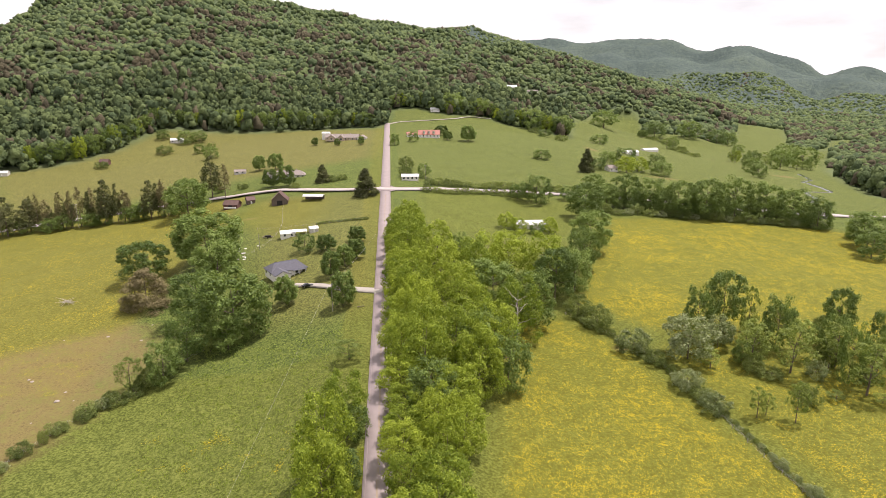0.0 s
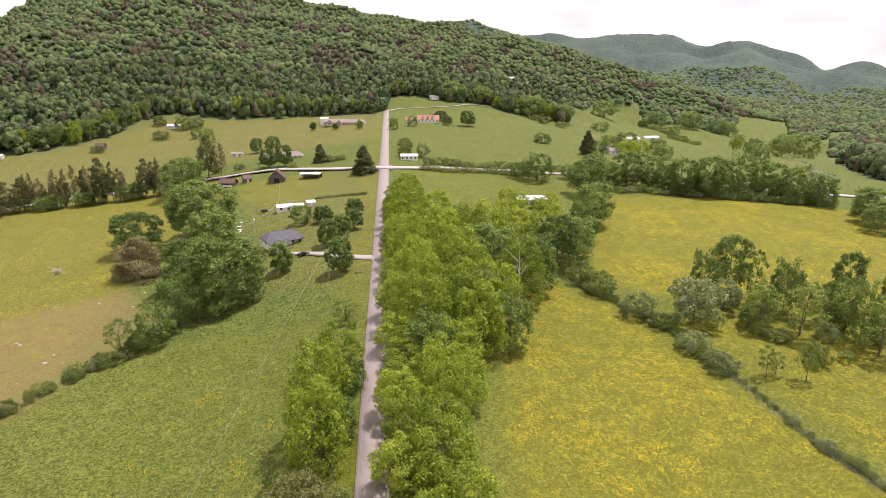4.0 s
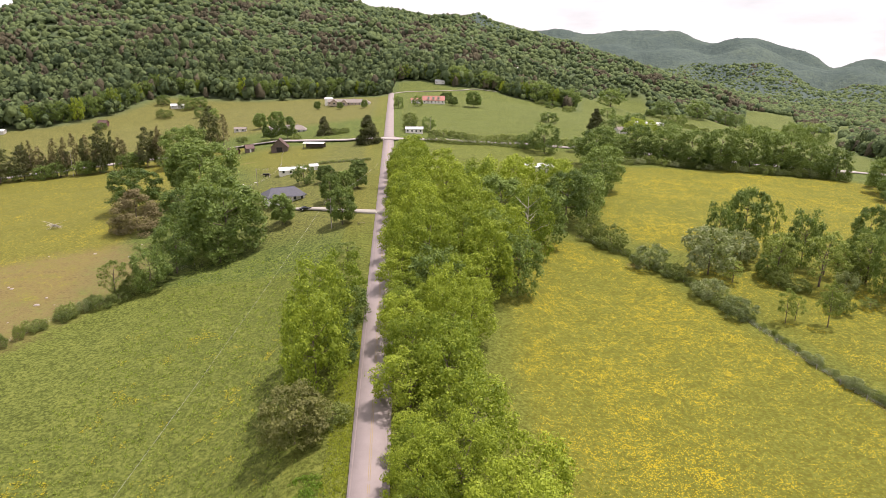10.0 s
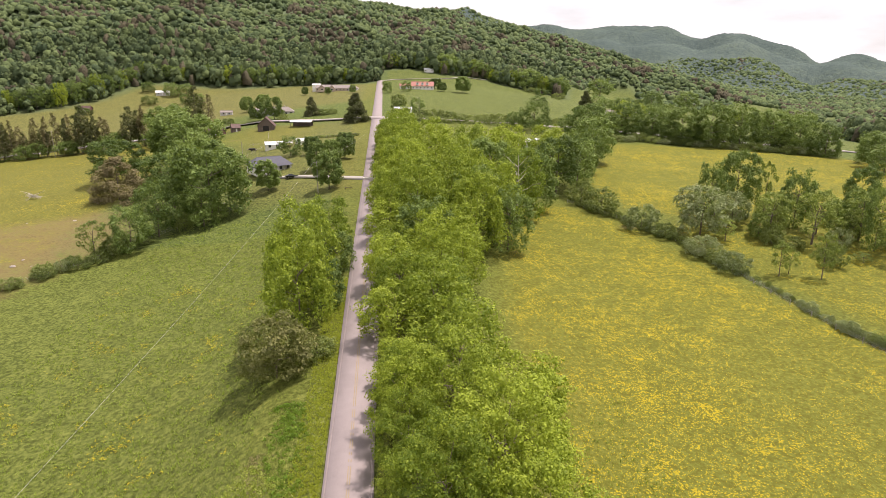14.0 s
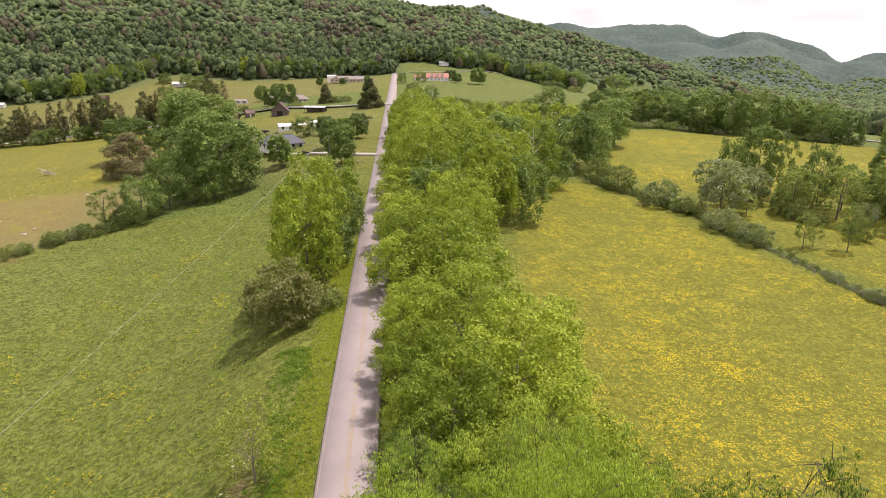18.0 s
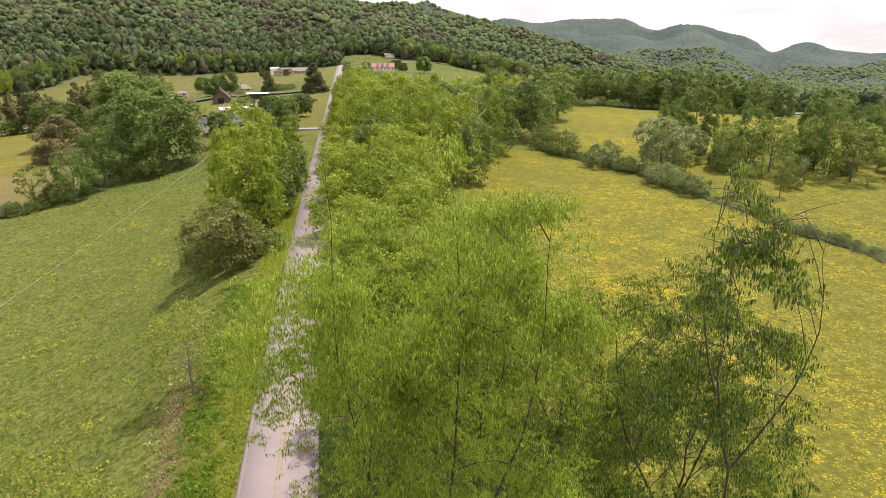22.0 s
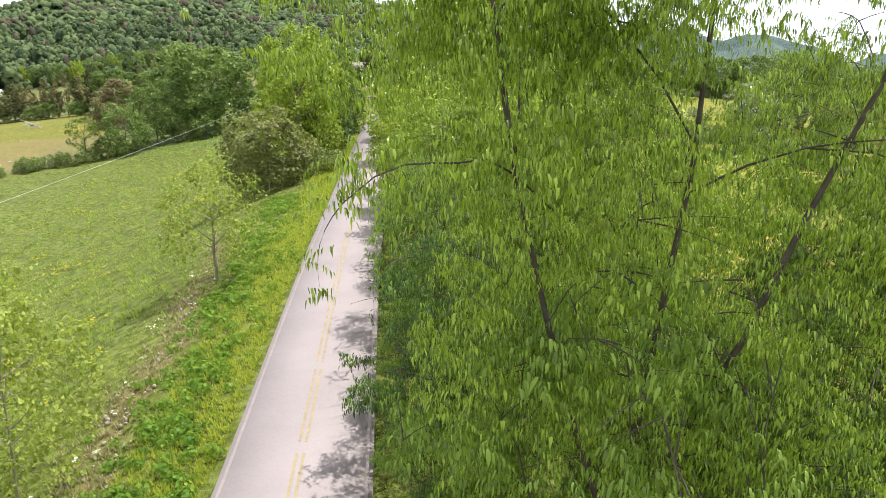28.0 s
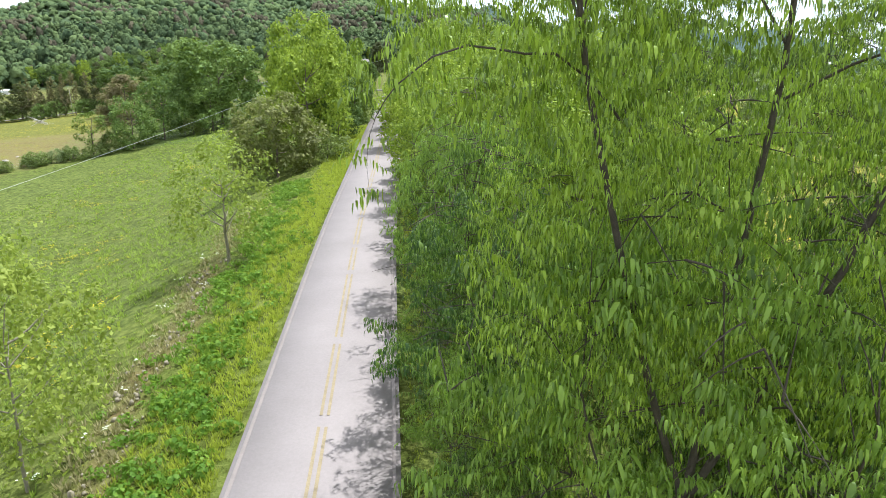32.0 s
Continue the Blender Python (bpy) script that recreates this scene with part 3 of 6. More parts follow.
farm_track = np.interp(py, [640, 702, 791, 848, 960], [395, 383, 366, 331, 300])
bare = np.maximum(bare, 0.7 * np.exp(-(((px - farm_track) / 6) ** 2)) * (py > 630) * (py < 960))
mown = np.maximum(0.5 * soft_zone([(-330, 640), (-300, 740), (-130, 750), (-45, 700), (-40, 520), (-160, 480), (-300, 430), (-390, 560)], 12), 0.35 * soft_zone([(-60, 205), (-14, 200), (-28, 390), (-110, 400)], 8))
mown = np.maximum(mown, 0.10 * ((PU > 10) & (py > 420)))
flower = np.maximum(flower, 0.40 * ((PU > -13) & (PU < 0)))
mown = np.maximum(mown, 0.32 * ((PU < -92) & (py > 120) & (py < 430)))
wood = np.maximum(soft_zone(WOODS, 10), soft_zone(RIGHT_WOOD, 10))
zones = ground_mesh.color_attributes.new("zones", "FLOAT_COLOR", "POINT")
zones.data.foreach_set("color", np.stack([flower, bare, mown, wood], 1).astype(np.float32).ravel())
ground = tagged(new("ground", ground_mesh), "meadows with buttercups, hay fields and wooded mountain slopes", "ground", "", "structure")

# ---- roads ----
main_line = polyline([(ROAD_X0 + ROAD_SLOPE * -60, -60), (ROAD_X0 + ROAD_SLOPE * 760, 760)], 5)
main_line[:, 0] += 0.9 * (1 - ease((main_line[:, 1] - 15) / 50))
half_width = 2.7 + 0.5 * ease((main_line[:, 1] - 40) / 90)
road = thing("road", Matrix(), "straight worn pale two-lane asphalt country road", "road", "", "structure")
road_top = np.max([land(main_line[:, 0] + k * half_width, main_line[:, 1]) for k in (-1, 0, 1)], axis=0) + 0.28
ribbon("carriageway", main_line, half_width, 0.28, ASPHALT, road)
cross_line = polyline([(-420, 372), (-300, 400), (-204, 425), (-137, 427), (-83, 413), (-43, 399), (-24.5, 394), (6, 399), (56, 404), (97, 405), (151, 401), (190, 397), (235, 394), (283, 396), (420, 430)], 5)
cross = thing("crossroad", Matrix(), "pale side road crossing the main road at a junction", "road", "", "structure")
ribbon("carriageway", cross_line, 4.4, 0.40, PALE_ROAD, cross)
for sx, sy in ((-1, -1), (1, -1), (-1, 1), (1, 1)):
    t = np.linspace(0, 1, 9)
    jx, jy = -24.6 + sx * 3.1, 394.5 + sy * 4.0
    arc = np.stack([jx + sx * 7.5 * (1 - np.sin(t * 1.571)), jy + sy * 7.5 * (1 - np.cos(t * 1.571))], 1)
    rim = np.concatenate([[[jx - sx * 0.6, jy - sy * 0.6]], arc])
    v = np.c_[rim, np.maximum(land(rim[:, 0], rim[:, 1]) + 0.26, H(-24.6, 394.5) + 0.1)]
    child("corner_apron", mesh_of("corner_apron", v, [[0, k, k + 1] if sx * sy > 0 else [0, k + 1, k] for k in range(1, len(v) - 1)], ASPHALT), cross)
drive_line = polyline([(-15.4, 219), (-26, 222), (-40, 229), (-52, 234)], 2)
driveway = tagged(ribbon("driveway", drive_line, np.linspace(2.6, 1.7, len(drive_line)), 0.20, GRAVEL, None), "grey gravel driveway leading to the ranch house", "driveway", "", "structure")
track_line = polyline([(-43, 752), (-35, 762), (1, 778), (40, 802), (58, 820), (90, 834)], 4)
tagged(ribbon("farm_track", track_line, 2.4, 0.22, GRAVEL, None), "pale gravel track curving off the road's end", "track", "", "structure")
# worn painted lines: a broken double yellow centre and pale edges
for off, w, mat, nm in ((-2.5, 0.06, WHITE_LINE, "edge_line"), (2.5, 0.06, WHITE_LINE, "edge_line"), (-0.13, 0.055, YELLOW, "centre_line"), (0.13, 0.055, YELLOW, "centre_line")):
    run = main_line[(main_line[:, 1] < 378)] + [off, 0]
    rng = np.random.default_rng(int(abs(off) * 100))
    v, f = [], []
    for a, b in zip(run[:-1], run[1:]):
        for q in range(4):
            s0, s1 = q / 4, (q + (1.0 if mat is WHITE_LINE else rng.choice([1.0, 1.0, 1.0, 0.45])) ) / 4
            p0, p1 = a + (b - a) * s0, a + (b - a) * s1
            z0, z1 = [float(np.interp(p[1], main_line[:, 1], road_top)) + 0.03 * (1 - abs(off) / 2.7) + 0.014 for p in (p0, p1)]
            n = len(v)
            v += [(p0[0] - w, p0[1], z0), (p0[0] + w, p0[1], z0), (p1[0] + w, p1[1], z1), (p1[0] - w, p1[1], z1)]
            f.append((n, n + 1, n + 2, n + 3))
    child(nm, mesh_of(nm, v, f, mat), road, "worn yellow paint" if mat is YELLOW else "worn pale paint")


# ---- woods on the slopes: countless crowns, joined ----
def scatter(rng, lo, hi, step, keep):
    """Jittered spots in a box, of which keep(x, y) says which stand."""
    x, y = np.meshgrid(np.arange(lo[0], hi[0], step), np.arange(lo[1], hi[1], step))
    x, y = x.ravel() + rng.uniform(-0.45, 0.45, x.size) * step, y.ravel() + rng.uniform(-0.45, 0.45, y.size) * step
    on = keep(x, y)
    return x[on], y[on]


def joined_crowns(name, rng, x, y, size, variants, mat, label, sink=0.0, group=""):
    """Many small crowns of a few shapes in one mesh of kind stuff."""
    z = land(x, y) - sink
    pick, turn = rng.integers(0, len(variants), len(x)), rng.uniform(0, 6.28, len(x))
    vs, fs, n = [], [], 0
    for q, (v, f) in enumerate(variants):
        on = pick == q
        if not on.any():
            continue
        c, s, k = np.cos(turn[on])[:, None], np.sin(turn[on])[:, None], size[on][:, None]
        tall = (size[on] * rng.uniform(0.8, 1.25, on.sum()))[:, None]
        p = np.stack([(v[:, 0] * c - v[:, 1] * s) * k + x[on][:, None], (v[:, 0] * s + v[:, 1] * c) * k + y[on][:, None], v[:, 2] * tall + z[on][:, None]], -1)
        vs.append(p.reshape(-1, 3))
        fs.append((f[None] + (np.arange(on.sum()) * len(v))[:, None, None]).reshape(-1, f.shape[1]) + n)
        n += p.shape[0] * p.shape[1]
    ob = new(name, quick_mesh(name, np.concatenate(vs), np.concatenate(fs), mat))
    return tagged(ob, label, "trees", group, "stuff")


def lump_variants(count, seed, fine=1, rough=0.28, tall=1.1, point=0.0):
    """Lumpy crowns, one metre in radius, standing on the ground; point draws them in to a tip."""
    out = []
    for q in range(count):
        bm = bmesh.new()
        bmesh.ops.create_icosphere(bm, subdivisions=fine, radius=1)
        rng = np.random.default_rng(seed + q)
        for v in bm.verts:
            v.co *= 1 + rough * rng.uniform(-1, 1)
            draw = 1 - point * max(0.0, min(1.0, 0.5 + 0.5 * v.co.z))
            v.co.x, v.co.y, v.co.z = v.co.x * draw, v.co.y * draw, v.co.z * tall + 0.75 * tall
        if fine > 1:
            bmesh.ops.delete(bm, geom=[v for v in bm.verts if v.co.z < 0.12 * tall], context="VERTS")
        bm.verts.index_update()
        out.append((np.array([v.co for v in bm.verts]), np.array([[w.index for w in f.verts] for f in bm.faces])))
        bm.free()
    return out


def crown_variants(count, seed, lobes=6, leaves_=34, leaf=0.34):
    """Crowns of several lobes with leaf clusters standing off them, one metre in radius."""
    out = []
    for q in range(count):
        rng = np.random.default_rng(seed + q)
        vs, fs, n = [], [], 0
        for k, (v, f) in enumerate(lump_variants(lobes, seed * 7 + q * 31, 2, 0.34, 1.15)):
            a, up = k * 2.4 + rng.uniform(-0.4, 0.4), k / (lobes - 1)
            out_ = 0.48 * (1 - 0.75 * up ** 1.5)
            size = rng.uniform(0.40, 0.58)
            v = v * size + [np.cos(a) * out_, np.sin(a) * out_, 0.15 + 1.25 * up - 0.2 * size]
            vs.append(v), fs.append(f + n)
            n += len(v)
        p = np.concatenate(vs)[rng.integers(0, n, leaves_)]
        d = p - [0, 0, 0.8]
        d /= np.linalg.norm(d, axis=1)[:, None]
        a = np.cross(d, rng.normal(size=(leaves_, 3)))
        a /= np.linalg.norm(a, axis=1)[:, None]
        b = np.cross(d, a)
        s = leaf * rng.uniform(0.5, 1.2, (leaves_, 1))
        v = np.stack([p - a * s * 0.5, p + b * s * 0.45 + d * 0.10, p + a * s * 0.5, p - b * s * 0.45 + d * 0.10], 1).reshape(-1, 3)
        k = np.arange(leaves_)[:, None] * 4 + n
        vs.append(v), fs.append(np.concatenate([k + [0, 1, 2], k + [0, 2, 3]]))
        out.append((np.concatenate(vs), np.concatenate(fs)))
    return out


def tuft_variants(count, seed, leaves_=30, leaf=0.75, tall=1.5, cone=0.0):
    """Crowns of big leaf clusters, one metre in radius."""
    out = []
    for q in range(count):
        rng = np.random.default_rng(seed + q)
        d = rng.normal(size=(leaves_, 3))
        d /= np.linalg.norm(d, axis=1)[:, None]
        p = d * rng.uniform(0.65, 1.0, (leaves_, 1)) * [0.8, 0.8, tall * 0.62] + [0, 0, tall * 0.75]
        p[:, :2] *= (1 - cone * np.clip(p[:, 2:] / (tall * 1.4), 0, 1))
        a = np.cross(d, rng.normal(size=(leaves_, 3)))
        a /= np.linalg.norm(a, axis=1)[:, None]
        b = np.cross(d, a)
        s = leaf * rng.uniform(0.6, 1.2, (leaves_, 1))
        v = np.stack([p - a * s * 0.5, p + b * s * 0.45 + d * 0.06, p + a * s * 0.5, p - b * s * 0.45 + d * 0.06], 1).reshape(-1, 3)
        k = np.arange(leaves_)[:, None] * 4
        out.append((v, np.concatenate([k + [0, 1, 2], k + [0, 2, 3]])))
    return out


def bearing(x, y):
    return np.degrees(np.arctan2(x, y))


rng = np.random.default_rng(11)
CROWNS, DOMES, SPIRES = crown_variants(8, 60, 4, 44, 0.42), lump_variants(12, 40, 2, 0.36, 0.85), lump_variants(7, 80, 2, 0.34, 1.7, 0.30)
FAR_DOMES = lump_variants(12, 440, 1, 0.34, 0.9)
LOW_DOMES = lump_variants(8, 340, 2, 0.36, 0.95, 0.2)
reach = lambda x, y: np.hypot(x, y)
clearing = lambda x, y: (np.hypot((x - 206) / 26, (y - 1452) / 26) < 1) | (np.hypot((x - 268) / 34, (y - 1484) / 30) < 1) | (np.hypot((x - 300) / 40, (y - 1462) / 26) < 1)
near_band = lambda x, y: (inside(WOODS, x, y) & (reach(x, y) < 1080) & (np.abs(bearing(x, y)) < 46)) | (inside(RIGHT_WOOD, x, y) & (reach(x, y) < 900) & (bearing(x, y) < 46))
x, y = scatter(rng, (-800, 380), (800, 1080), 10.8, near_band)
kind = ripple(x, y, 160, 2) + rng.uniform(-0.9, 0.9, len(x))
for on, var, mat, size, nm, lb in ((kind < 0.72, CROWNS, CANOPY, (4.6, 9.6), "deciduous_wood", "dense green broadleaf wood at the mountain's foot"), (kind >= 0.72, SPIRES, PINE_CANOPY, (3.6, 6.4), "pine_wood", "dark pines standing in the wood"),):
    joined_crowns(nm, rng, x[on], y[on], rng.uniform(*size, on.sum()), var, mat, lb, 0.5)
for near, far_, step, size, domes in ((1080, 1750, 11.0, (4.6, 8.4), DOMES), (1750, 3350, 15.0, (6.8, 10.8), FAR_DOMES)):
    side = min(far_, 2350)
    on_slope = lambda x, y: ((inside(WOODS, x, y) & (np.abs(bearing(x, y) + 1) < 42)) | (inside(RIGHT_WOOD, x, y) & (bearing(x, y) < 43))) & (reach(x, y) >= near) & (reach(x, y) < far_) & ~clearing(x, y)
    x, y = scatter(rng, (-2350, 700), (side, far_), step, on_slope)
    stand = 1.3 * ripple(x, y, 330, 6) + 0.8 * ripple(x, y, 110, 3) - 0.9 * ease((reach(x, y) - 2000) / 900) + rng.uniform(-0.55, 0.55, len(x))
    for on, var, mat, k, tree, lb in ((stand < 0.42, domes, CANOPY, 1.0, "wood", "unbroken broadleaf forest on the mountain side"), (stand >= 0.42, LOW_DOMES, PINE_CANOPY, 0.85, "pines", "darker pine stands on the mountain side")):
        joined_crowns("mountain_" + tree, rng, x[on], y[on], rng.uniform(*size, on.sum()) * k, var, mat, lb, 2.5)
# the far range behind the valley: too far for single crowns to show
fa, fr = np.radians(np.arange(3, 47, 0.16)), np.concatenate([np.arange(2350, 3600, 50), np.arange(3600, 4760, 22)])
FA, FR = np.meshgrid(fa, fr)
fx, fy = (FR * np.sin(FA)).ravel(), (FR * np.cos(FA)).ravel()
lift = 16 * ease((FR.ravel() - 2350) / 260) - 8
fz = land(fx, fy) + lift + 2.2 * ripple(fx, fy, 70, 5) + rng.uniform(-2.2, 2.2, len(fx))
i, j = np.meshgrid(np.arange(len(fr) - 1), np.arange(len(fa) - 1), indexing="ij")
k = i * len(fa) + j
tagged(new("far_mountains", quick_mesh("far_mountains", np.stack([fx, fy, fz], 1), np.stack([k, k + 1, k + 1 + len(fa), k + len(fa)], -1).reshape(-1, 4), HAZY_WOOD, True)), "forested mountain range far behind the valley", "mountains", "", "structure")

# ---- the kinds of single trees ----
KINDS = {
    "oak": tree_kind("oak_tree", "tall spreading broadleaf tree in full dark-green leaf", broadleaf_meshes(3, 22, 11, LEAF_OAK, 0.78, 84, 130, 0.04)),
    "oak2": tree_kind("oak_tree", "full dark-green broadleaf tree", broadleaf_meshes(5, 20, 9, LEAF_OAK, 0.74, 66, 92, 0.04)),
    "lime": tree_kind("roadside_tree", "fresh green roadside tree in young leaf", broadleaf_meshes(8, 15, 8, LEAF_LIME, 0.56, 66, 84, 0.05)),
    "lime2": tree_kind("roadside_tree", "bright green roadside tree with an uneven crown", broadleaf_meshes(13, 15, 7.5, LEAF_LIME, 0.56, 58, 84, 0.04, 0.06)),
    "young_lime": tree_kind("roadside_tree", "fresh green roadside tree with fine young leaves", broadleaf_meshes(19, 15, 7.5, LEAF_LIME, 0.36, 84, 140, 0.03, 0.05)),
    "mid": tree_kind("hedgerow_tree", "mid-green hedgerow tree in leaf", broadleaf_meshes(21, 14, 7, LEAF_OAK, 0.60, 62, 62, 0.0, 0.04)),
    "round": tree_kind("yard_tree", "round-crowned dark green yard tree", broadleaf_meshes(34, 10, 4.6, LEAF_OAK, 0.50, 60, 120, 0.05)),
    "bush": tree_kind("bush", "dense green hedgerow bush", broadleaf_meshes(55, 5, 4.4, LEAF_HEDGE, 0.46, 45, 44, 0.0), "bush"),
    "grey": tree_kind("bush", "silvery-green bush in the hedge", broadleaf_meshes(56, 6, 5, LEAF_GREY, 0.5, 45, 54, 0.0), "bush"),
    "olive": tree_kind("bush", "olive-brown dome-shaped thicket by the road", broadleaf_meshes(57, 9, 5.6, LEAF_OLIVE, 0.42, 80, 90, 0.0), "bush"),
    "thin": tree_kind("young_tree", "slender young tree with a sparse crown", broadleaf_meshes(72, 15, 4.2, LEAF_YOUNG, 0.46, 52, 34, 0.10, 0.05, open_=0.75)),
    "silver": tree_kind("silvery_tree", "pale silvery-green tree among the thicket", broadleaf_meshes(74, 14, 7, LEAF_GREY, 0.7, 60, 56, 0.04)),
    "pine": tree_kind("pine_tree", "ragged dark pine in the tree line", conifer_meshes(90, 20, 4.6, LEAF_PINE, 0.24, 20, 26, 1.1, 0.4, 2.2)),
    "brown": tree_kind("pine_tree", "dying pine with browned needles", conifer_meshes(91, 20, 4.2, LEAF_BROWN, 0.30, 18, 13, 1.1, 0.55, 2.0)),
    "cedar": tree_kind("cedar_tree", "dark conical evergreen on the lawn", conifer_meshes(92, 18, 7.0, LEAF_PINE, 0.05, 20, 120, 0.9, 0.05, 1.8)),
    "rust": tree_kind("cedar_tree", "rusty brown evergreen by the big trees", conifer_meshes(93, 17, 8.0, LEAF_BROWN, 0.03, 16, 130, 0.8, 0.05, 2.6)),
}
BUILT = {"oak": (22, 11), "oak2": (20, 9), "lime": (15, 8), "lime2": (15, 7.5), "young_lime": (15, 7.5), "mid": (14, 7), "round": (10, 4.6), "bush": (5, 4.4), "grey": (6, 5), "olive": (9, 5.6), "thin": (15, 4.2), "silver": (14, 7), "pine": (20, 4.6), "brown": (20, 4.2), "cedar": (18, 7), "rust": (17, 8)}


def grove(rows, group=""):
    """Rows of kind, x, y, height, crown radius."""
    for kind, x, y, h, r in rows:
        h0, r0 = BUILT[kind]
        if group == "trees along the road's high side" and y > 150:
            h *= 1.28
        plant(kind, x, y, h / h0, (r / r0) / (h / h0), group=group, sink=0.15)


grove([("oak", -101, 277, 26, 16), ("oak2", -124, 262, 19, 11), ("rust", -110, 232, 16, 9), ("oak", -66, 200, 24, 13), ("mid", -78, 187, 17, 7), ("mid", -81, 175, 13, 6), ("thin", -90, 172, 12, 4), ("oak2", -84, 216, 20, 10)], "trees by the hedge")
grove([("round", -51.6, 217, 11, 4.4), ("round", -29.2, 208, 13, 4.8), ("round", -37.8, 238, 11, 4.1), ("round", -33.3, 248, 9.8, 4), ("round", -29.5, 258, 9, 3.7), ("round", -31.7, 283, 7.5, 3.8), ("round", -44.3, 270, 8, 4.1), ("mid", -54.3, 272, 8.5, 5.5)], "trees round the ranch house")
grove([("cedar", -36, 379, 17, 7.2), ("round", -137, 515, 12.5, 5.4), ("round", -123, 512, 13, 6.1), ("round", -96, 430, 15, 6.0), ("round", -109, 437, 13, 5.6), ("cedar", -71.5, 434, 13, 5.2), ("round", 46, 630, 16, 8.4), ("round", 19, 664, 10.7, 7), ("mid", -27, 583, 11, 5.3), ("cedar", 134, 498, 19, 6), ("mid", 106, 548, 9, 9), ("round", 372, 1040, 13, 8), ("mid", 228, 790, 13, 13), ("thin", 360, 900, 18, 7)], "trees round the farmyards")
grove([("lime", -20, 103, 17, 6.6), ("olive", -21, 88.5, 9.5, 5.8), ("thin", -22.5, 168, 7, 4), ("mid", -17, 111, 9, 4.5)], "bushes on the road's low side")
grove([("lime", -6.6, 283, 14, 9), ("lime2", -6.0, 252, 14, 8), ("lime", 6.5, 227, 15, 10), ("mid", 16, 260, 10, 7), ("lime2", 36, 248, 15, 9), ("lime", 49, 240, 16, 9.5), ("oak2", 80, 282, 17, 10), ("oak2", 93, 344, 17, 11), ("lime2", -3.8, 200, 14, 7.5), ("lime", 10, 200, 16, 10), ("oak2", 25, 208, 17, 9.5), ("mid", 38, 201, 16, 9), ("oak2", 51, 224, 17, 9)], "trees along the road's high side")
grove([("lime", 0.0, 168, 14, 7), ("lime", 9, 163, 16, 9), ("lime2", 22, 171, 16, 8.5), ("mid", 24, 159, 13, 7), ("mid", 1.5, 141, 14, 7), ("lime2", 8, 142, 14, 7), ("lime", 5, 118, 14, 5.5), ("lime2", 2.5, 97, 14, 6.5), ("lime", 6, 84, 14, 7), ("lime2", 4, 106, 13, 6.5), ("young_lime", 4, 72, 14, 6.5), ("young_lime", 9, 62, 15, 7.5), ("young_lime", 2.5, 55, 13, 5.5), ("young_lime", 12, 52, 14, 6.5), ("young_lime", 6, 44, 13, 5.5), ("lime2", 14, 74, 13, 6)], "trees along the road's high side")
grove([("oak2", 107, 202, 22, 7), ("mid", 94, 194, 18, 5.5), ("silver", 85, 179, 15, 8), ("thin", 111, 192, 21, 3), ("mid", 117, 185, 18, 6), ("thin", 103, 174, 16, 5), ("thin", 113, 169, 17, 5.5), ("oak2", 143, 193, 19, 5.5), ("thin", 129, 172, 16, 5), ("thin", 128, 156, 18, 6), ("thin", 100, 144, 13, 2.6), ("thin", 91, 147, 10, 2.2), ("thin", 94, 148, 7.5, 1.9), ("mid", 127, 163, 19, 4.6), ("mid", 148, 177, 18, 5.5), ("thin", 120, 178, 15, 4), ("mid", 134, 181, 14, 4.5), ("thin", 138, 166, 15, 4), ("thin", 107, 183, 13, 3.5), ("silver", 98, 186, 11, 5), ("thin", 141, 158, 14, 4), ("grey", 119, 166, 5, 3.5), ("bush", 132, 165, 4, 3), ("thin", 152, 166, 16, 4.4), ("mid", 158, 184, 17, 5), ("bush", 110, 158, 3, 2.5)], "open thicket in the meadow")
grove([("bush", 62, 203, 7, 6), ("grey", 69, 185, 7, 5.5), ("bush", 57, 211, 7, 5), ("grey", 78, 163, 5.5, 4.6), ("grey", 81, 151, 5, 4.5), ("grey", 86.5, 127, 2.2, 1.7), ("bush", 73.5, 177, 4, 3.6), ("bush", 80, 157, 3.4, 3), ("grey", 88.5, 117, 2.6, 2.0), ("bush", 91, 111, 2.4, 2.0)], "hedge between the meadows")

grove([("pine", -266, 388, 26, 7), ("pine", -256, 396, 22, 7), ("brown", -246, 398, 20, 5), ("brown", -237, 399, 24, 5), ("pine", -231, 398, 19, 5), ("brown", -225, 399, 26, 4.5), ("brown", -218, 402, 24, 4.5), ("pine", -207, 397, 29, 6.5), ("brown", -197, 401, 21, 5), ("mid", -188, 398, 11, 7), ("pine", -178, 397, 25, 5.6), ("brown", -170, 399, 22, 5), ("mid", -215, 394, 9, 6), ("mid", -240, 391, 9, 6)], "pine row along the field")
grove([("oak2", -149, 384, 25, 14), ("pine", -150, 434, 30, 8), ("oak2", -160, 420, 20, 9), ("brown", -138, 425, 24, 5), ("mid", -280, 384, 14, 8), ("pine", -290, 380, 22, 6), ("mid", -300, 386, 15, 9)], "pine row along the field")
grove([("mid", 71, 376, 18, 10), ("mid", 60, 384, 10, 6), ("mid", 95, 390, 10, 7), ("oak2", 111, 392, 18, 9), ("oak2", 127, 377, 22, 10), ("mid", 142, 372, 21, 11), ("oak2", 157, 366, 23, 11), ("oak2", 172, 361, 25, 11), ("mid", 192, 364, 26, 11), ("oak2", 212, 366, 25, 11), ("mid", 226, 360, 22, 11), ("mid", 236, 350, 19, 9), ("oak2", 238, 310, 20, 11), ("mid", 226, 290, 14, 9), ("mid", 250, 330, 16, 10), ("mid", 246, 275, 12, 8)], "hedgerow beyond the back meadow")
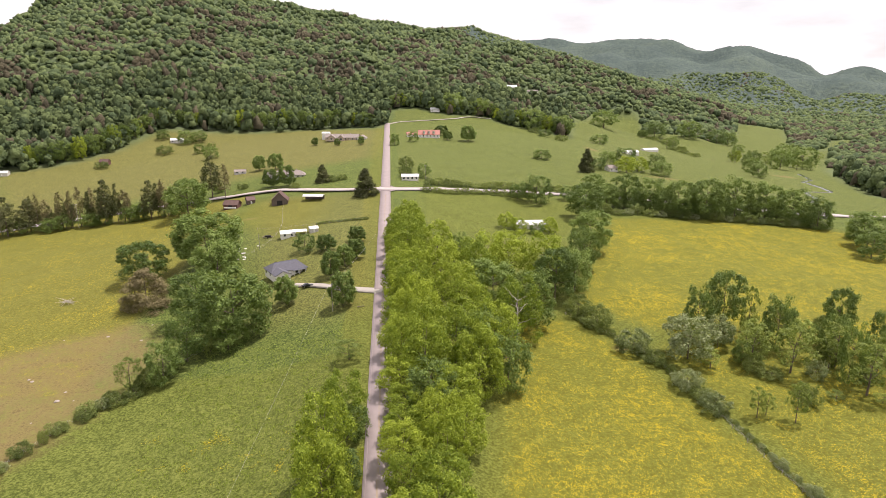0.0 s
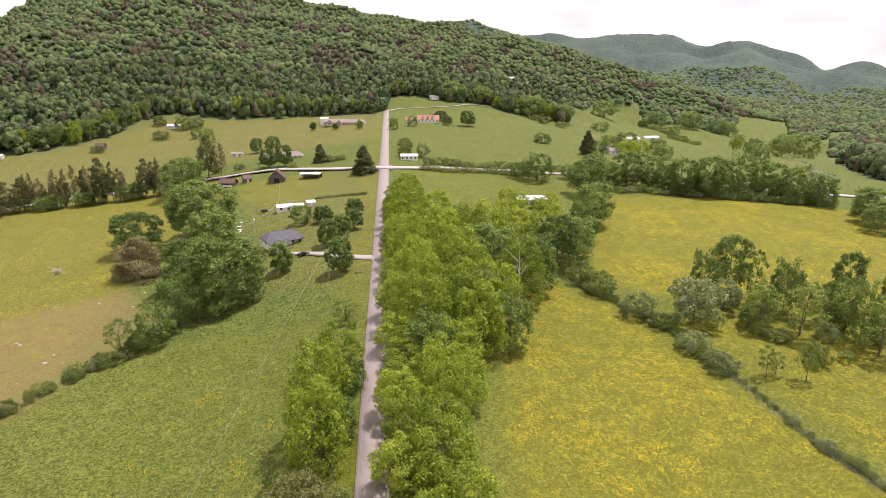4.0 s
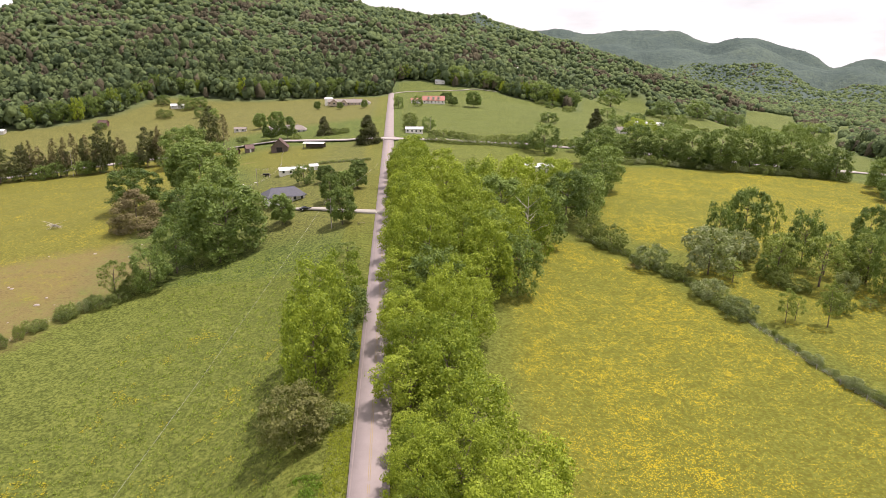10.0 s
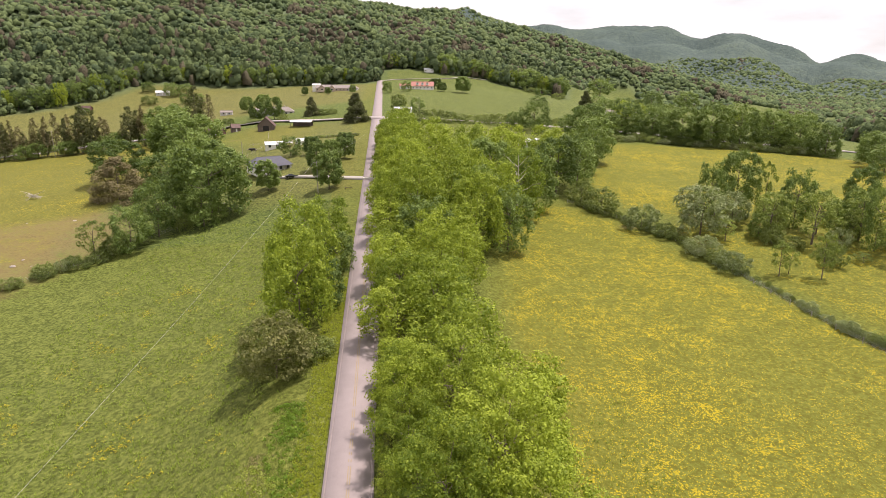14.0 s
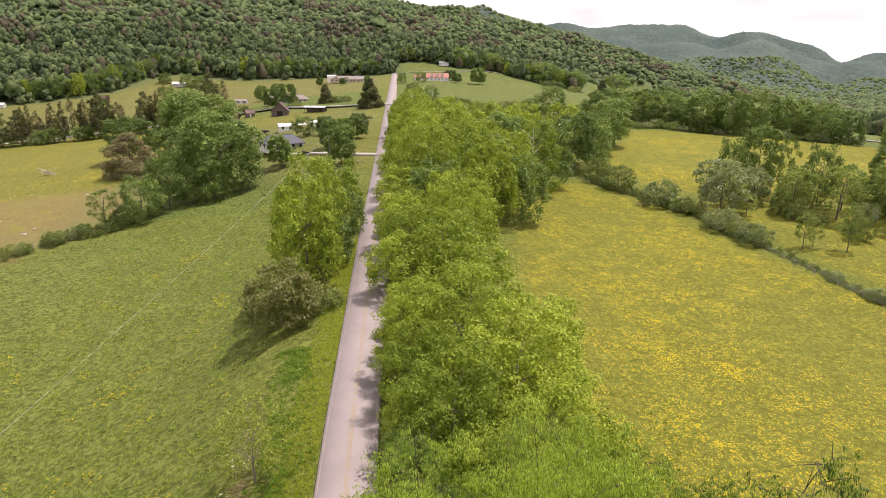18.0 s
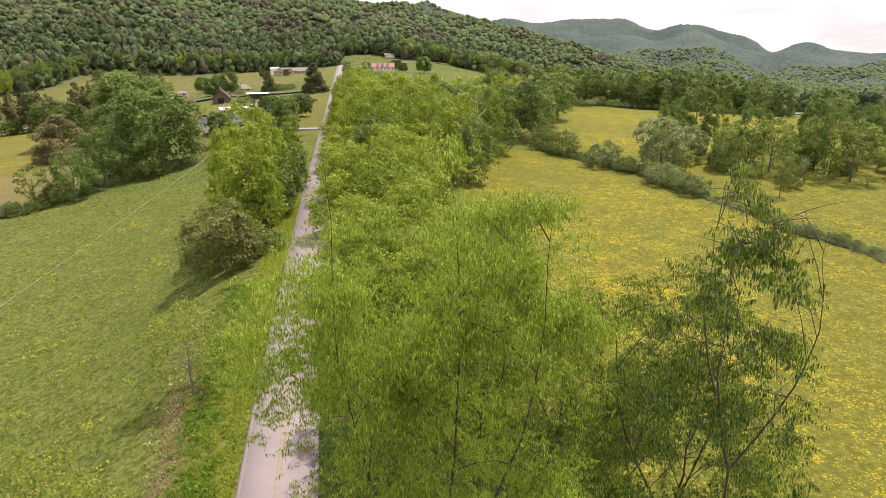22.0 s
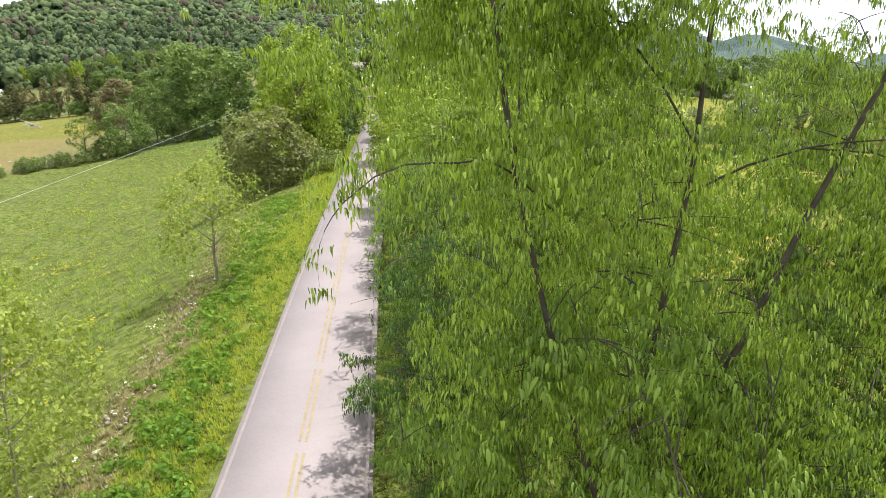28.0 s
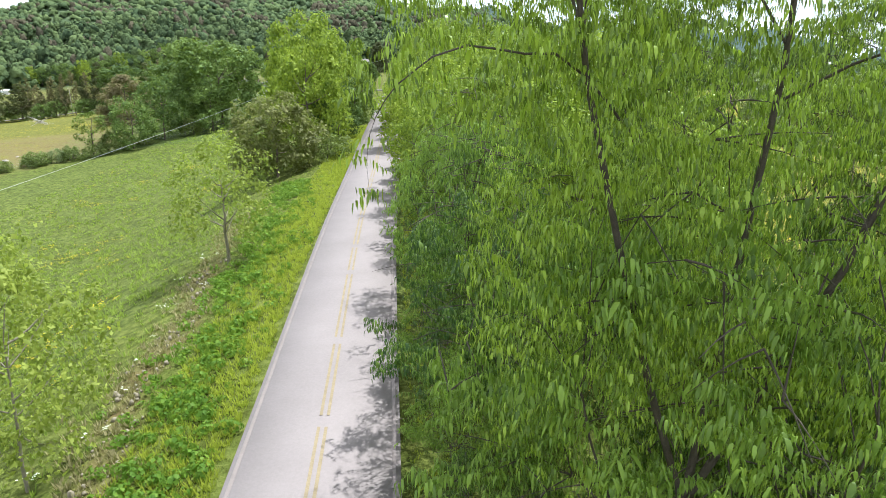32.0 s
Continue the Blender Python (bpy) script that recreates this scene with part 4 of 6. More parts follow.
for q in range(15):
    hx = 4 + q * 6.3
    grove([("bush", hx, 412 + 1.2 * math.sin(q * 2.1), 4.2 + 0.9 * math.sin(q), 3.9)], "roadside hedge")
    if q < 12:
        grove([("bush", hx - 2, 391.5 + 0.8 * math.cos(q), 3.2 + 0.6 * math.cos(q * 1.7), 3.6)], "roadside hedge")
grove([("mid", 191, 577, 15, 13), ("lime", 188, 530, 12, 10), ("mid", 165, 545, 13, 9), ("mid", 150, 520, 10, 8), ("mid", 205, 520, 12, 10), ("lime2", 172, 512, 14, 9), ("mid", 215, 560, 14, 9), ("mid", 400, 1060, 26, 22), ("mid", 470, 1080, 30, 22), ("mid", 445, 749, 26, 15), ("mid", 510, 807, 30, 20), ("mid", 424, 777, 18, 10), ("lime", 406, 786, 15, 7), ("mid", 385, 940, 17, 9)], "trees in the far fields")
grove([("mid", 310, 1060, 30, 24), ("mid", 181, 819, 24, 20), ("mid", 141, 808, 26, 20), ("mid", 78, 850, 21, 17), ("mid", 40, 850, 24, 18), ("mid", 150, 760, 9, 10), ("bush", 165, 735, 7, 8), ("bush", 140, 780, 6, 7), ("mid", 540, 1120, 26, 20), ("mid", 575, 1150, 26, 20), ("mid", 600, 1000, 26, 20), ("mid", 350, 640, 16, 10), ("mid", 330, 590, 14, 9)], "trees in the far fields")
grove([("round", -150, 448, 6, 4), ("bush", -64, 436, 4, 4), ("bush", -58, 440, 3.5, 3.6), ("bush", -132, 447, 4, 4), ("bush", -88, 420, 4, 3.5), ("round", -108, 620, 8, 3.5), ("round", -84, 606, 7, 3.2), ("round", -60, 598, 8, 3.4), ("mid", -10, 610, 10, 6), ("bush", -13, 438, 7, 5), ("mid", 0, 437, 10, 5.5), ("round", 25, 630, 9, 4.5), ("bush", -13, 470, 8, 6)], "trees round the farmyards")
grove([("bush", -97, 160, 3, 3.4), ("bush", -91, 165, 3.4, 3.4), ("bush", -85, 174, 4.5, 4), ("bush", -101, 152, 2.6, 3), ("bush", -105, 143, 3, 3), ("bush", -108, 135, 3.2, 3.2), ("bush", -72, 192, 5, 4), ("bush", -111, 126, 3, 3), ("bush", -115, 116, 3, 3), ("bush", -94, 168, 2.4, 2.4), ("bush", -87, 169, 3, 3)], "hedge beside the low field")
grove([("bush", -270, 650, 8, 8), ("mid", -262, 690, 14, 10), ("mid", -250, 700, 12, 9), ("mid", -290, 700, 11, 8), ("bush", -225, 660, 6, 5), ("bush", -305, 590, 6, 6), ("mid", -230, 640, 10, 7), ("mid", -205, 600, 12, 8)], "trees in the far fields")
grove([("lime", -2.5, 183, 15, 8), ("lime2", 15, 186, 16, 9), ("lime", 31, 191, 16, 9), ("lime2", -4.5, 219, 15, 8), ("lime", 20, 229, 16, 9), ("lime2", 1, 153, 15, 7.5), ("lime", 15, 153, 15, 8), ("mid", 61, 233, 14, 8), ("lime2", -6, 268, 14, 8), ("lime", 6, 256, 14, 8.5), ("lime2", 26, 242, 15, 9), ("mid", 71, 260, 14, 8), ("lime", 3, 128, 14, 6.5), ("lime2", 9, 127, 13, 6), ("mid", 16, 168, 15, 8), ("lime", -8, 300, 12, 7)], "trees along the road's high side")
grove([("lime2", -21, 117, 19, 6.8), ("lime", -19.5, 132, 15, 6), ("lime2", -22.5, 110, 15, 5), ("mid", -16.5, 128, 9, 4), ("bush", -24, 96, 5, 4), ("bush", -15.5, 92, 3, 3), ("oak2", -88, 252, 20, 10), ("mid", -66, 192, 12, 7)], "trees by the hedge")
for q in range(11):
    grove([("mid", -282 + q * 12.5 + 2 * math.sin(q * 3), 393 + q * 0.6, 8.5 + 2 * math.sin(q * 1.9), 6.5)], "pine row along the field")
for q in range(16):
    grove([("mid", 104 + q * 9.0 + 2 * math.sin(q * 2.3), 371 - 0.2 * q + 5 * math.sin(q * 0.8), 12 + 3 * math.sin(q * 1.7), 8.5)], "hedgerow beyond the back meadow")
for q, (hx, hy) in enumerate(polyline([(56, 208), (66, 193), (76, 172), (81.5, 153)], 3.5)):
    grove([("grey" if q % 4 == 1 else "bush", hx + 0.5 * math.sin(q * 1.9), hy, 1.5 + 0.9 * math.sin(q * 2.7) ** 2, 2.1 + 0.5 * math.sin(q))], "hedge between the meadows")
# the hedge runs on as a low, close row of scrub
for q, (hx, hy) in enumerate(polyline([(82.5, 150), (85.5, 135), (87.5, 121), (91, 110), (99, 76)], 1.35)):
    grove([("bush" if q % 3 == 1 else "grey", hx + 0.35 * math.sin(q * 1.9), hy, 0.9 + 0.7 * math.sin(q * 1.13) ** 2 + (0.5 if q > 22 else 0), 0.95 + 0.3 * math.sin(q * 2.3) + (0.35 if q > 22 else 0))], "hedge between the meadows")
for q in range(17):
    bx = -288 + q * 7.4 + 2.2 * math.sin(q * 5.1)
    grove([("brown" if q % 3 else "pine", bx, 398 + 2.5 * math.sin(q * 2.2), 20 + 5.5 * math.sin(q * 1.7), 3.4)], "pine row along the field")
for q in range(20):
    ty = 96 + q * 10.2
    grove([("lime2" if q % 2 else "lime", ROAD_X0 + ROAD_SLOPE * ty + 6.2 + 0.5 * math.sin(q * 2), ty, 10 + 2 * math.sin(q * 1.3), 5.8 + 0.7 * math.cos(q * 2.7))], "trees along the road's high side")

grove([("thin", 403, 788, 16, 6), ("mid", 404, 752, 15, 7), ("thin", 475, 840, 17, 8), ("mid", 511, 853, 15, 9), ("thin", 481, 772, 15, 7), ("mid", 599, 1031, 14, 9), ("thin", 643, 979, 16, 8), ("mid", 560, 900, 13, 10), ("thin", 455, 800, 13, 6), ("mid", 540, 930, 14, 9), ("mid", 520, 1000, 15, 11), ("thin", 440, 770, 12, 5)], "scattered trees along the creek")
grove([("bush", 376 + 2.0 * k * (1 if k < 9 else -0.5), 1025 - 13.5 * k, 3.5 + k % 3, 4.5) for k in range(18)], "hedge across the far pasture")

for q, (hx, hy) in enumerate(polyline([(-122, 98), (-112, 124), (-101, 150), (-91, 167), (-80, 182)], 5.4)):
    grove([("grey" if q % 5 == 2 else "bush", hx + math.sin(q * 3.1), hy, 2.3 + 1.3 * math.sin(q * 2.3), 2.0 + 0.8 * math.sin(q * 1.3))], "hedge along the low field")
rng = np.random.default_rng(23)
for q, (hx, hy) in enumerate(polyline([(-395, 578), (-348, 598), (-326, 650), (-312, 742), (-200, 752), (-129, 752), (-60, 730)], 11)):
    grove([(("oak2", "mid", "lime", "mid")[q % 4], hx + rng.uniform(-3, 3), hy + rng.uniform(0, 7), rng.uniform(15, 23), rng.uniform(6, 8.5))], "trees along the wood's edge")
for q, (hx, hy) in enumerate(polyline([(-40, 846), (-5, 860), (34, 828), (87, 850), (112, 808), (160, 808), (188, 800)], 12)):
    grove([(("mid", "lime", "oak2")[q % 3], hx + rng.uniform(-3, 3), hy + rng.uniform(0, 7), rng.uniform(14, 21), rng.uniform(6.5, 9))], "trees along the wood's edge")
for q in range(22):
    grove([("bush" if q % 3 else "grey", 104 + q * 6.6, 362 - 0.45 * q + 1.5 * math.sin(q * 2.1), 4.0 + 1.2 * math.sin(q * 1.9), 4.2)], "undergrowth of the hedgerow")
rng = np.random.default_rng(31)
for q in range(26):
    grove([(("bush", "thin", "bush", "mid")[q % 4], rng.uniform(88, 150), rng.uniform(150, 205), rng.uniform(3, 9), rng.uniform(2.2, 4.0))], "open thicket in the meadow")
for q in range(13):
    grove([("bush", -56 + q * 2.1, 319.5 + 0.25 * q, 1.3 + 0.3 * math.sin(q * 2.3), 1.4)], "low hedge across the lawn")
grove([("lime", 50, 311, 7.5, 5), ("mid", 59, 310, 6, 4.5), ("lime", 66.5, 313, 8, 5), ("lime2", 44, 318, 8, 5)], "trees by the white barn")

# ---- buildings ----
SIDING_WHITE = plain("white_siding", (0.74, 0.72, 0.69), 0.6, scale=1.2, vary=0.08)
SIDING_GREY = plain("grey_siding", (0.52, 0.50, 0.48), 0.7, scale=1.2, vary=0.1)
BRICK_TAN = plain("tan_brick", (0.46, 0.37, 0.30), 0.85, scale=2.0, vary=0.2)
SHINGLE_GREY = plain("grey_shingles", (0.095, 0.095, 0.118), 0.9, scale=1.5, vary=0.25, bump=0.02)
SHINGLE_BROWN = plain("brown_shingles", (0.235, 0.200, 0.185), 0.9, scale=1.5, vary=0.22, bump=0.02)
GREY_TIN = plain("grey_tin_roof", (0.46, 0.46, 0.47), 0.5, 0.0, scale=0.8, vary=0.1)
RUST_TIN = plain("rusty_tin", (0.105, 0.060, 0.052), 0.7, 0.2, scale=0.8, vary=0.4)
RED_TIN = plain("red_tin_roof", (0.36, 0.135, 0.105), 0.5, 0.0, scale=0.7, vary=0.15)
WHITE_TIN = plain("white_tin_roof", (0.66, 0.66, 0.66), 0.45, 0.0, scale=0.8, vary=0.06)
OLD_BOARD = plain("weathered_boards", (0.13, 0.10, 0.085), 0.9, scale=1.6, vary=0.35, bump=0.02)
RED_BOARD = plain("faded_red_boards", (0.13, 0.06, 0.055), 0.85, scale=1.6, vary=0.3)
TRIM = plain("white_trim", (0.78, 0.77, 0.75), 0.5, scale=2, vary=0.05)
GLASS = plain("window_glass", (0.035, 0.04, 0.045), 0.08, scale=1, vary=0.2)
# near-black: dark parts, and the shade painted into barn doorways
DARK = plain("black_and_doorway_shade", (0.02, 0.018, 0.016), 0.9, scale=1, vary=0.2)
STONE = plain("chimney_stone", (0.32, 0.28, 0.25), 0.9, scale=3, vary=0.3)
POLE_WOOD = plain("grey_pole_wood", (0.36, 0.33, 0.29), 0.9, scale=3, vary=0.2)


def gable_walls(length, width, height, rise, along="x"):
    """Walls of a house with its gables, as one shell; the ridge runs along x."""
    bm = bmesh.new()
    a, b = length / 2, width / 2
    ring = [bm.verts.new(c) for c in ((-a, -b, -0.8), (a, -b, -0.8), (a, b, -0.8), (-a, b, -0.8))]
    top = [bm.verts.new(c) for c in ((-a, -b, height), (a, -b, height), (a, b, height), (-a, b, height))]
    peak = [bm.verts.new((-a, 0, height + rise)), bm.verts.new((a, 0, height + rise))]
    bm.faces.new((ring[0], ring[1], top[1], top[0]))
    bm.faces.new((ring[2], ring[3], top[3], top[2]))
    bm.faces.new((ring[1], ring[2], top[2], peak[1], top[1]))
    bm.faces.new((ring[3], ring[0], top[0], peak[0], top[3]))
    bm.faces.new((ring[3], ring[2], ring[1], ring[0]))
    return bm


def roof_slabs(length, width, height, rise, over, thick=0.16, hip=0.0):
    """A pitched roof with thickness and eaves; hip draws the ridge in at the ends."""
    bm = bmesh.new()
    a, b = length / 2 + over, width / 2 + over
    drop = rise * over / (width / 2)
    lo = [(-a, -b, height - drop), (a, -b, height - drop), (a, b, height - drop), (-a, b, height - drop)]
    ridge = [(-a + hip, 0, height + rise), (a - hip, 0, height + rise)]
    under = [bm.verts.new(c) for c in (*lo, *ridge)]
    over_ = [bm.verts.new((x, y, z + thick)) for x, y, z in (*lo, *ridge)]
    for s, flip in ((under, True), (over_, False)):
        for f in ((0, 1, 5, 4), (2, 3, 4, 5), (1, 2, 5), (3, 0, 4)):
            if len(f) == 3 and not hip:
                continue
            vs = [s[k] for k in f]
            bm.faces.new(vs[::-1] if flip else vs)
    edges = ((0, 1), (1, 2), (2, 3), (3, 0)) if hip else ((0, 1), (1, 5), (5, 2), (2, 3), (3, 4), (4, 0))
    for p, q in edges:
        bm.faces.new((under[p], under[q], over_[q], over_[p]))
    return bm


def window(parent, x, z, wide, high, side, deep, along="front"):
    """A framed window on a wall at distance deep from the middle; side is -1 or 1."""
    h = 0.06
    if along == "front":
        fr = part("window", boxed(x - wide / 2 - 0.08, x + wide / 2 + 0.08, side * deep - h, side * deep + h, z - 0.08, z + high + 0.08), TRIM, parent, "white-framed window")
        part("pane", boxed(x - wide / 2, x + wide / 2, side * (deep + 0.03) - h, side * (deep + 0.03) + h, z, z + high), GLASS, fr)
    else:
        fr = part("window", boxed(side * deep - h, side * deep + h, x - wide / 2 - 0.08, x + wide / 2 + 0.08, z - 0.08, z + high + 0.08), TRIM, parent, "white-framed window")
        part("pane", boxed(side * (deep + 0.03) - h, side * (deep + 0.03) + h, x - wide / 2, x + wide / 2, z, z + high), GLASS, fr)


def door(parent, x, side, deep, mat=None, wide=0.95, high=2.05, name="door"):
    d = part(name, boxed(x - wide / 2, x + wide / 2, side * deep - 0.07, side * deep + 0.07, 0.05, high), mat or TRIM, parent)
    if name == "door":
        part("handle", boxed(x + wide * 0.32, x + wide * 0.4, side * (deep + 0.1) - 0.05, side * (deep + 0.1) + 0.05, 0.95, 1.05), STONE, d)


def building(name, x, y, turn, length, width, height, rise, wall, roof, label, category="house", over=0.5, hip=0.0, windows=0, doors=1, lift=0.0, side_windows=0, chimney=False, group=""):
    ob = thing(name, pose(x, y, H(x, y) + lift, 0, 0, turn), label, category, group)
    part("wall", gable_walls(length, width, height, 0.0 if hip else rise), wall, ob)
    rf = part("roof", roof_slabs(length, width, height, rise, over, hip=hip), roof, ob)
    part("ridge_cap", boxed(-length / 2 - over + hip, length / 2 + over - hip, -0.12, 0.12, height + rise + 0.10, height + rise + 0.22), roof, rf)
    for k in range(windows):
        wx = -length / 2 + length * (k + 0.5) / windows
        if doors and abs(wx) < 0.9:
            continue
        window(ob, wx, 0.95, 1.1, 1.25, -1, width / 2)
        window(ob, wx, 0.95, 1.1, 1.25, 1, width / 2)
    for k in range(side_windows):
        wy = -width / 2 + width * (k + 0.5) / side_windows
        window(ob, wy, 0.95, 1.0, 1.2, -1, length / 2, "side")
        window(ob, wy, 0.95, 1.0, 1.2, 1, length / 2, "side")
    if doors:
        door(ob, 0, -1, width / 2)
    if chimney:
        part("chimney", boxed(length * 0.22, length * 0.22 + 0.9, 0.3, 1.1, height, height + rise + 1.0, bevel=0.03), STONE, ob)
    return ob


# the ranch house with its front wing, by the driveway
ranch = building("ranch_house", -58.2, 248, 33, 15, 9, 2.8, 2.6, SIDING_WHITE, SHINGLE_GREY, "white-sided ranch house with a grey shingled hip roof by the driveway", hip=3.2, windows=5, side_windows=2, chimney=False, lift=0.3)
wing = gable_walls(6.5, 6, 2.6, 1.5)
wing.transform(pose(-4.6, -6.2, 0, 0, 0, 90))
part("wing", wing, SIDING_WHITE, ranch)
wing_roof = roof_slabs(7.5, 6, 2.6, 1.5, 0.45)
wing_roof.transform(pose(-4.6, -5.6, 0.01, 0, 0, 90))
part("wing_roof", wing_roof, SHINGLE_GREY, ranch)
window(ranch, -4.6, 0.95, 1.3, 1.2, -1, 9.45)
part("porch_slab", boxed(1.0, 6.5, -6.2, -4.3, -0.8, 0.12, bevel=0.03), STONE, ranch)
for k in (1.3, 3.7, 6.2):
    part("porch_post", boxed(k - 0.07, k + 0.07, -6.1, -5.96, 0.12, 2.45), TRIM, ranch)
part("porch_roof", boxed(0.9, 6.6, -6.3, -4.2, 2.45, 2.6, bevel=0.02), SHINGLE_GREY, ranch)

# white awning shed, small sheds, barns and the open carport in the paddock
canopy = building("canopy_shed", -69, 303, 20, 7, 5, 2.3, 1.1, SIDING_WHITE, WHITE_TIN, "small white shed with a bright white tin roof", "shed", 0.35, windows=2, side_windows=1)
awning = thing("awning", pose(-63.5, 304.5, H(-63.5, 304.5), 0, 0, 15), "bright white tarpaulin awning on thin posts beside the shed", "awning")
part("cloth", roof_slabs(7.5, 5, 2.0, 0.7, 0.1, 0.05), WHITE_TIN, awning)
for ax in (-3.6, 3.6):
    for ay in (-2.4, 2.4):
        part("post", boxed(ax - 0.05, ax + 0.05, ay - 0.05, ay + 0.05, -0.5, 2.0), TRIM, awning)
building("garden_shed", -56.5, 306.5, 25, 4.2, 3.4, 2.0, 0.9, SIDING_GREY, WHITE_TIN, "little pale garden shed on the lawn", "shed", 0.25, windows=0)
barn = building("barn", -90, 381, 98, 9.5, 9.5, 2.8, 4.6, OLD_BOARD, RUST_TIN, "weathered brown barn with a steep rusty tin roof", "barn", 0.6, windows=0, doors=0)
# no hole in the wall: a near-black slab paints the shaded interior
part("doorway_shade", boxed(-4.95, -4.77, -1.7, 1.7, -0.3, 2.5), DARK, barn, "dark slab painted as the shade of an open doorway")
lean = roof_slabs(4.5, 7, 2.3, 0.35, 0.2)
lean.transform(pose(7.5, 0, 0))
part("lean_to_roof", lean, WHITE_TIN, barn, "pale tin lean-to roof")
part("lean_to_wall", boxed(5.05, 9.4, 3.1, 3.3, -0.6, 2.25), OLD_BOARD, barn)
for py_ in (-3.1, 3.1):
    part("lean_to_post", boxed(9.3, 9.5, py_ - 0.1, py_ + 0.1, -0.6, 2.25), OLD_BOARD, barn)
red_barn = building("red_barn", -122.5, 389, -6, 9, 7, 2.6, 2.2, RED_BOARD, RUST_TIN, "small faded red barn with a rusty roof", "barn", 0.5, windows=0, doors=0)
part("white_apron", boxed(-3.8, 3.8, -4.6, -3.6, 0.4, 1.1), WHITE_TIN, red_barn, "white sheet panel along the front")
# again a solid slab, coloured as the shade inside
part("doorway_shade", boxed(-1.2, 1.2, -3.62, -3.45, -0.3, 2.2), DARK, red_barn)
building("tool_shed", -112, 393, 30, 5, 4.5, 2.6, 2.0, OLD_BOARD, RUST_TIN, "tall narrow weathered tool shed", "shed", 0.35, windows=0)
port = thing("carport", pose(-69, 381, H(-69, 381), 0, 0, -4), "long open carport with a white tin roof by the side road", "carport")
part("roof", roof_slabs(12.5, 6.5, 2.9, 0.7, 0.2, 0.1), WHITE_TIN, port)
for k in range(4):
    for s in (-3.1, 3.1):
        part("post", boxed(-6 + 4 * k - 0.08, -6 + 4 * k + 0.08, s - 0.08, s + 0.08, -0.8, 2.9), OLD_BOARD, port)
part("back_wall", boxed(-6.1, 6.1, 3.2, 3.3, -0.8, 2.6), OLD_BOARD, port)
# houses further up the road
building("cottage", -9.3, 427, 0, 11.5, 6.5, 2.7, 1.3, SIDING_WHITE, GREY_TIN, "small white cottage with a grey tin roof at the junction", windows=4, side_windows=2)
grey = building("bungalow", -102, 465, 8, 24, 9, 2.8, 2.8, SIDING_GREY, SHINGLE_BROWN, "long grey bungalow with a brown hip roof behind yard trees", hip=4.2, windows=7, side_windows=2, chimney=True)
gw = gable_walls(8, 8, 2.8, 2.2)
gw.transform(pose(-14.5, -2, -0.3, 0, 0, 90))
part("garage", gw, SIDING_GREY, grey)
gr = roof_slabs(8.5, 8, 2.8, 2.2, 0.4)
gr.transform(pose(-14.5, -2, -0.29, 0, 0, 90))
part("garage_roof", gr, SHINGLE_BROWN, grey)
building("outbuilding", -152, 511, 10, 9, 6, 2.3, 1.2, SIDING_GREY, SHINGLE_BROWN, "low grey outbuilding on the lawn", "shed", 0.4, windows=2)
villa = building("long_ranch_house", -83, 642, -6, 34, 11, 3.0, 3.0, BRICK_TAN, SHINGLE_BROWN, "long brick ranch house with gabled front below the wood", windows=9, side_windows=2, chimney=True)
for gx_, wd in ((-10, 8), (0, 6), (21, 9)):
    g = gable_walls(8, wd, 2.9, 2.6)
    g.transform(pose(gx_, -4.5, 0, 0, 0, 90))
    part("front_gable", g, BRICK_TAN if gx_ < 20 else SIDING_WHITE, villa)
    g = roof_slabs(9, wd, 2.9, 2.6, 0.5)
    g.transform(pose(gx_, -4.3, 0.015, 0, 0, 90))
    part("gable_roof", g, SHINGLE_BROWN, villa)
    window(villa, gx_, 0.9, 1.8, 1.4, -1, 8.5)
building("silo_shed", -103, 662, 0, 8, 8, 6.0, 1.2, SIDING_WHITE, WHITE_TIN, "tall white shed behind the long ranch house", "shed", 0.3, windows=0)
redh = building("red_roofed_house", 6, 644, -3, 22, 9, 3.2, 4.0, SIDING_WHITE, RED_TIN, "white house with a bright red tin roof and dormers", windows=6, side_windows=2)
for k in (-5, 0, 5):
    d = gable_walls(3.2, 2.2, 1.3, 0.8)
    d.transform(pose(k, -2.7, 4.7, 0, 0, 90))
    dm = part("dormer", d, SIDING_WHITE, redh, "white dormer with a small window")
    part("pane", boxed(k - 0.45, k + 0.45, -4.36, -4.28, 4.85, 5.75), GLASS, dm)
    d = roof_slabs(3.4, 2.2, 1.3, 0.8, 0.2, 0.1)
    d.transform(pose(k, -2.75, 4.71, 0, 0, 90))
    part("dormer_roof", d, RED_TIN, redh)
building("white_wing_house", -12, 645, 5, 10, 7, 2.8, 2.0, SIDING_WHITE, RED_TIN, "small white house beside the red-roofed one", windows=3, side_windows=1)
building("white_barn", 57.5, 322, 3, 16, 8.5, 2.2, 1.3, SIDING_WHITE, WHITE_TIN, "long low barn with a bright white tin roof", "barn", 0.4, windows=0, side_windows=2)
building("red_cabin", -308, 602, 0, 8, 6, 3.2, 2.2, RED_BOARD, RUST_TIN, "small red cabin at the edge of the wood", "cabin", 0.4, windows=2)
building("farm_cottage", -272, 692, 15, 13, 8, 2.8, 1.8, SIDING_GREY, WHITE_TIN, "pale farm cottage under trees", windows=3, side_windows=1)
building("hill_house", 16, 838, 0, 12, 8, 3.0, 2.0, SIDING_WHITE, WHITE_TIN, "white house on the rise below the wood", windows=3)
building("poultry_house", 295, 795, 20, 22, 9, 2.6, 1.6, SIDING_WHITE, WHITE_TIN, "white-roofed poultry house in the far fields", "barn", 0.3, windows=0)
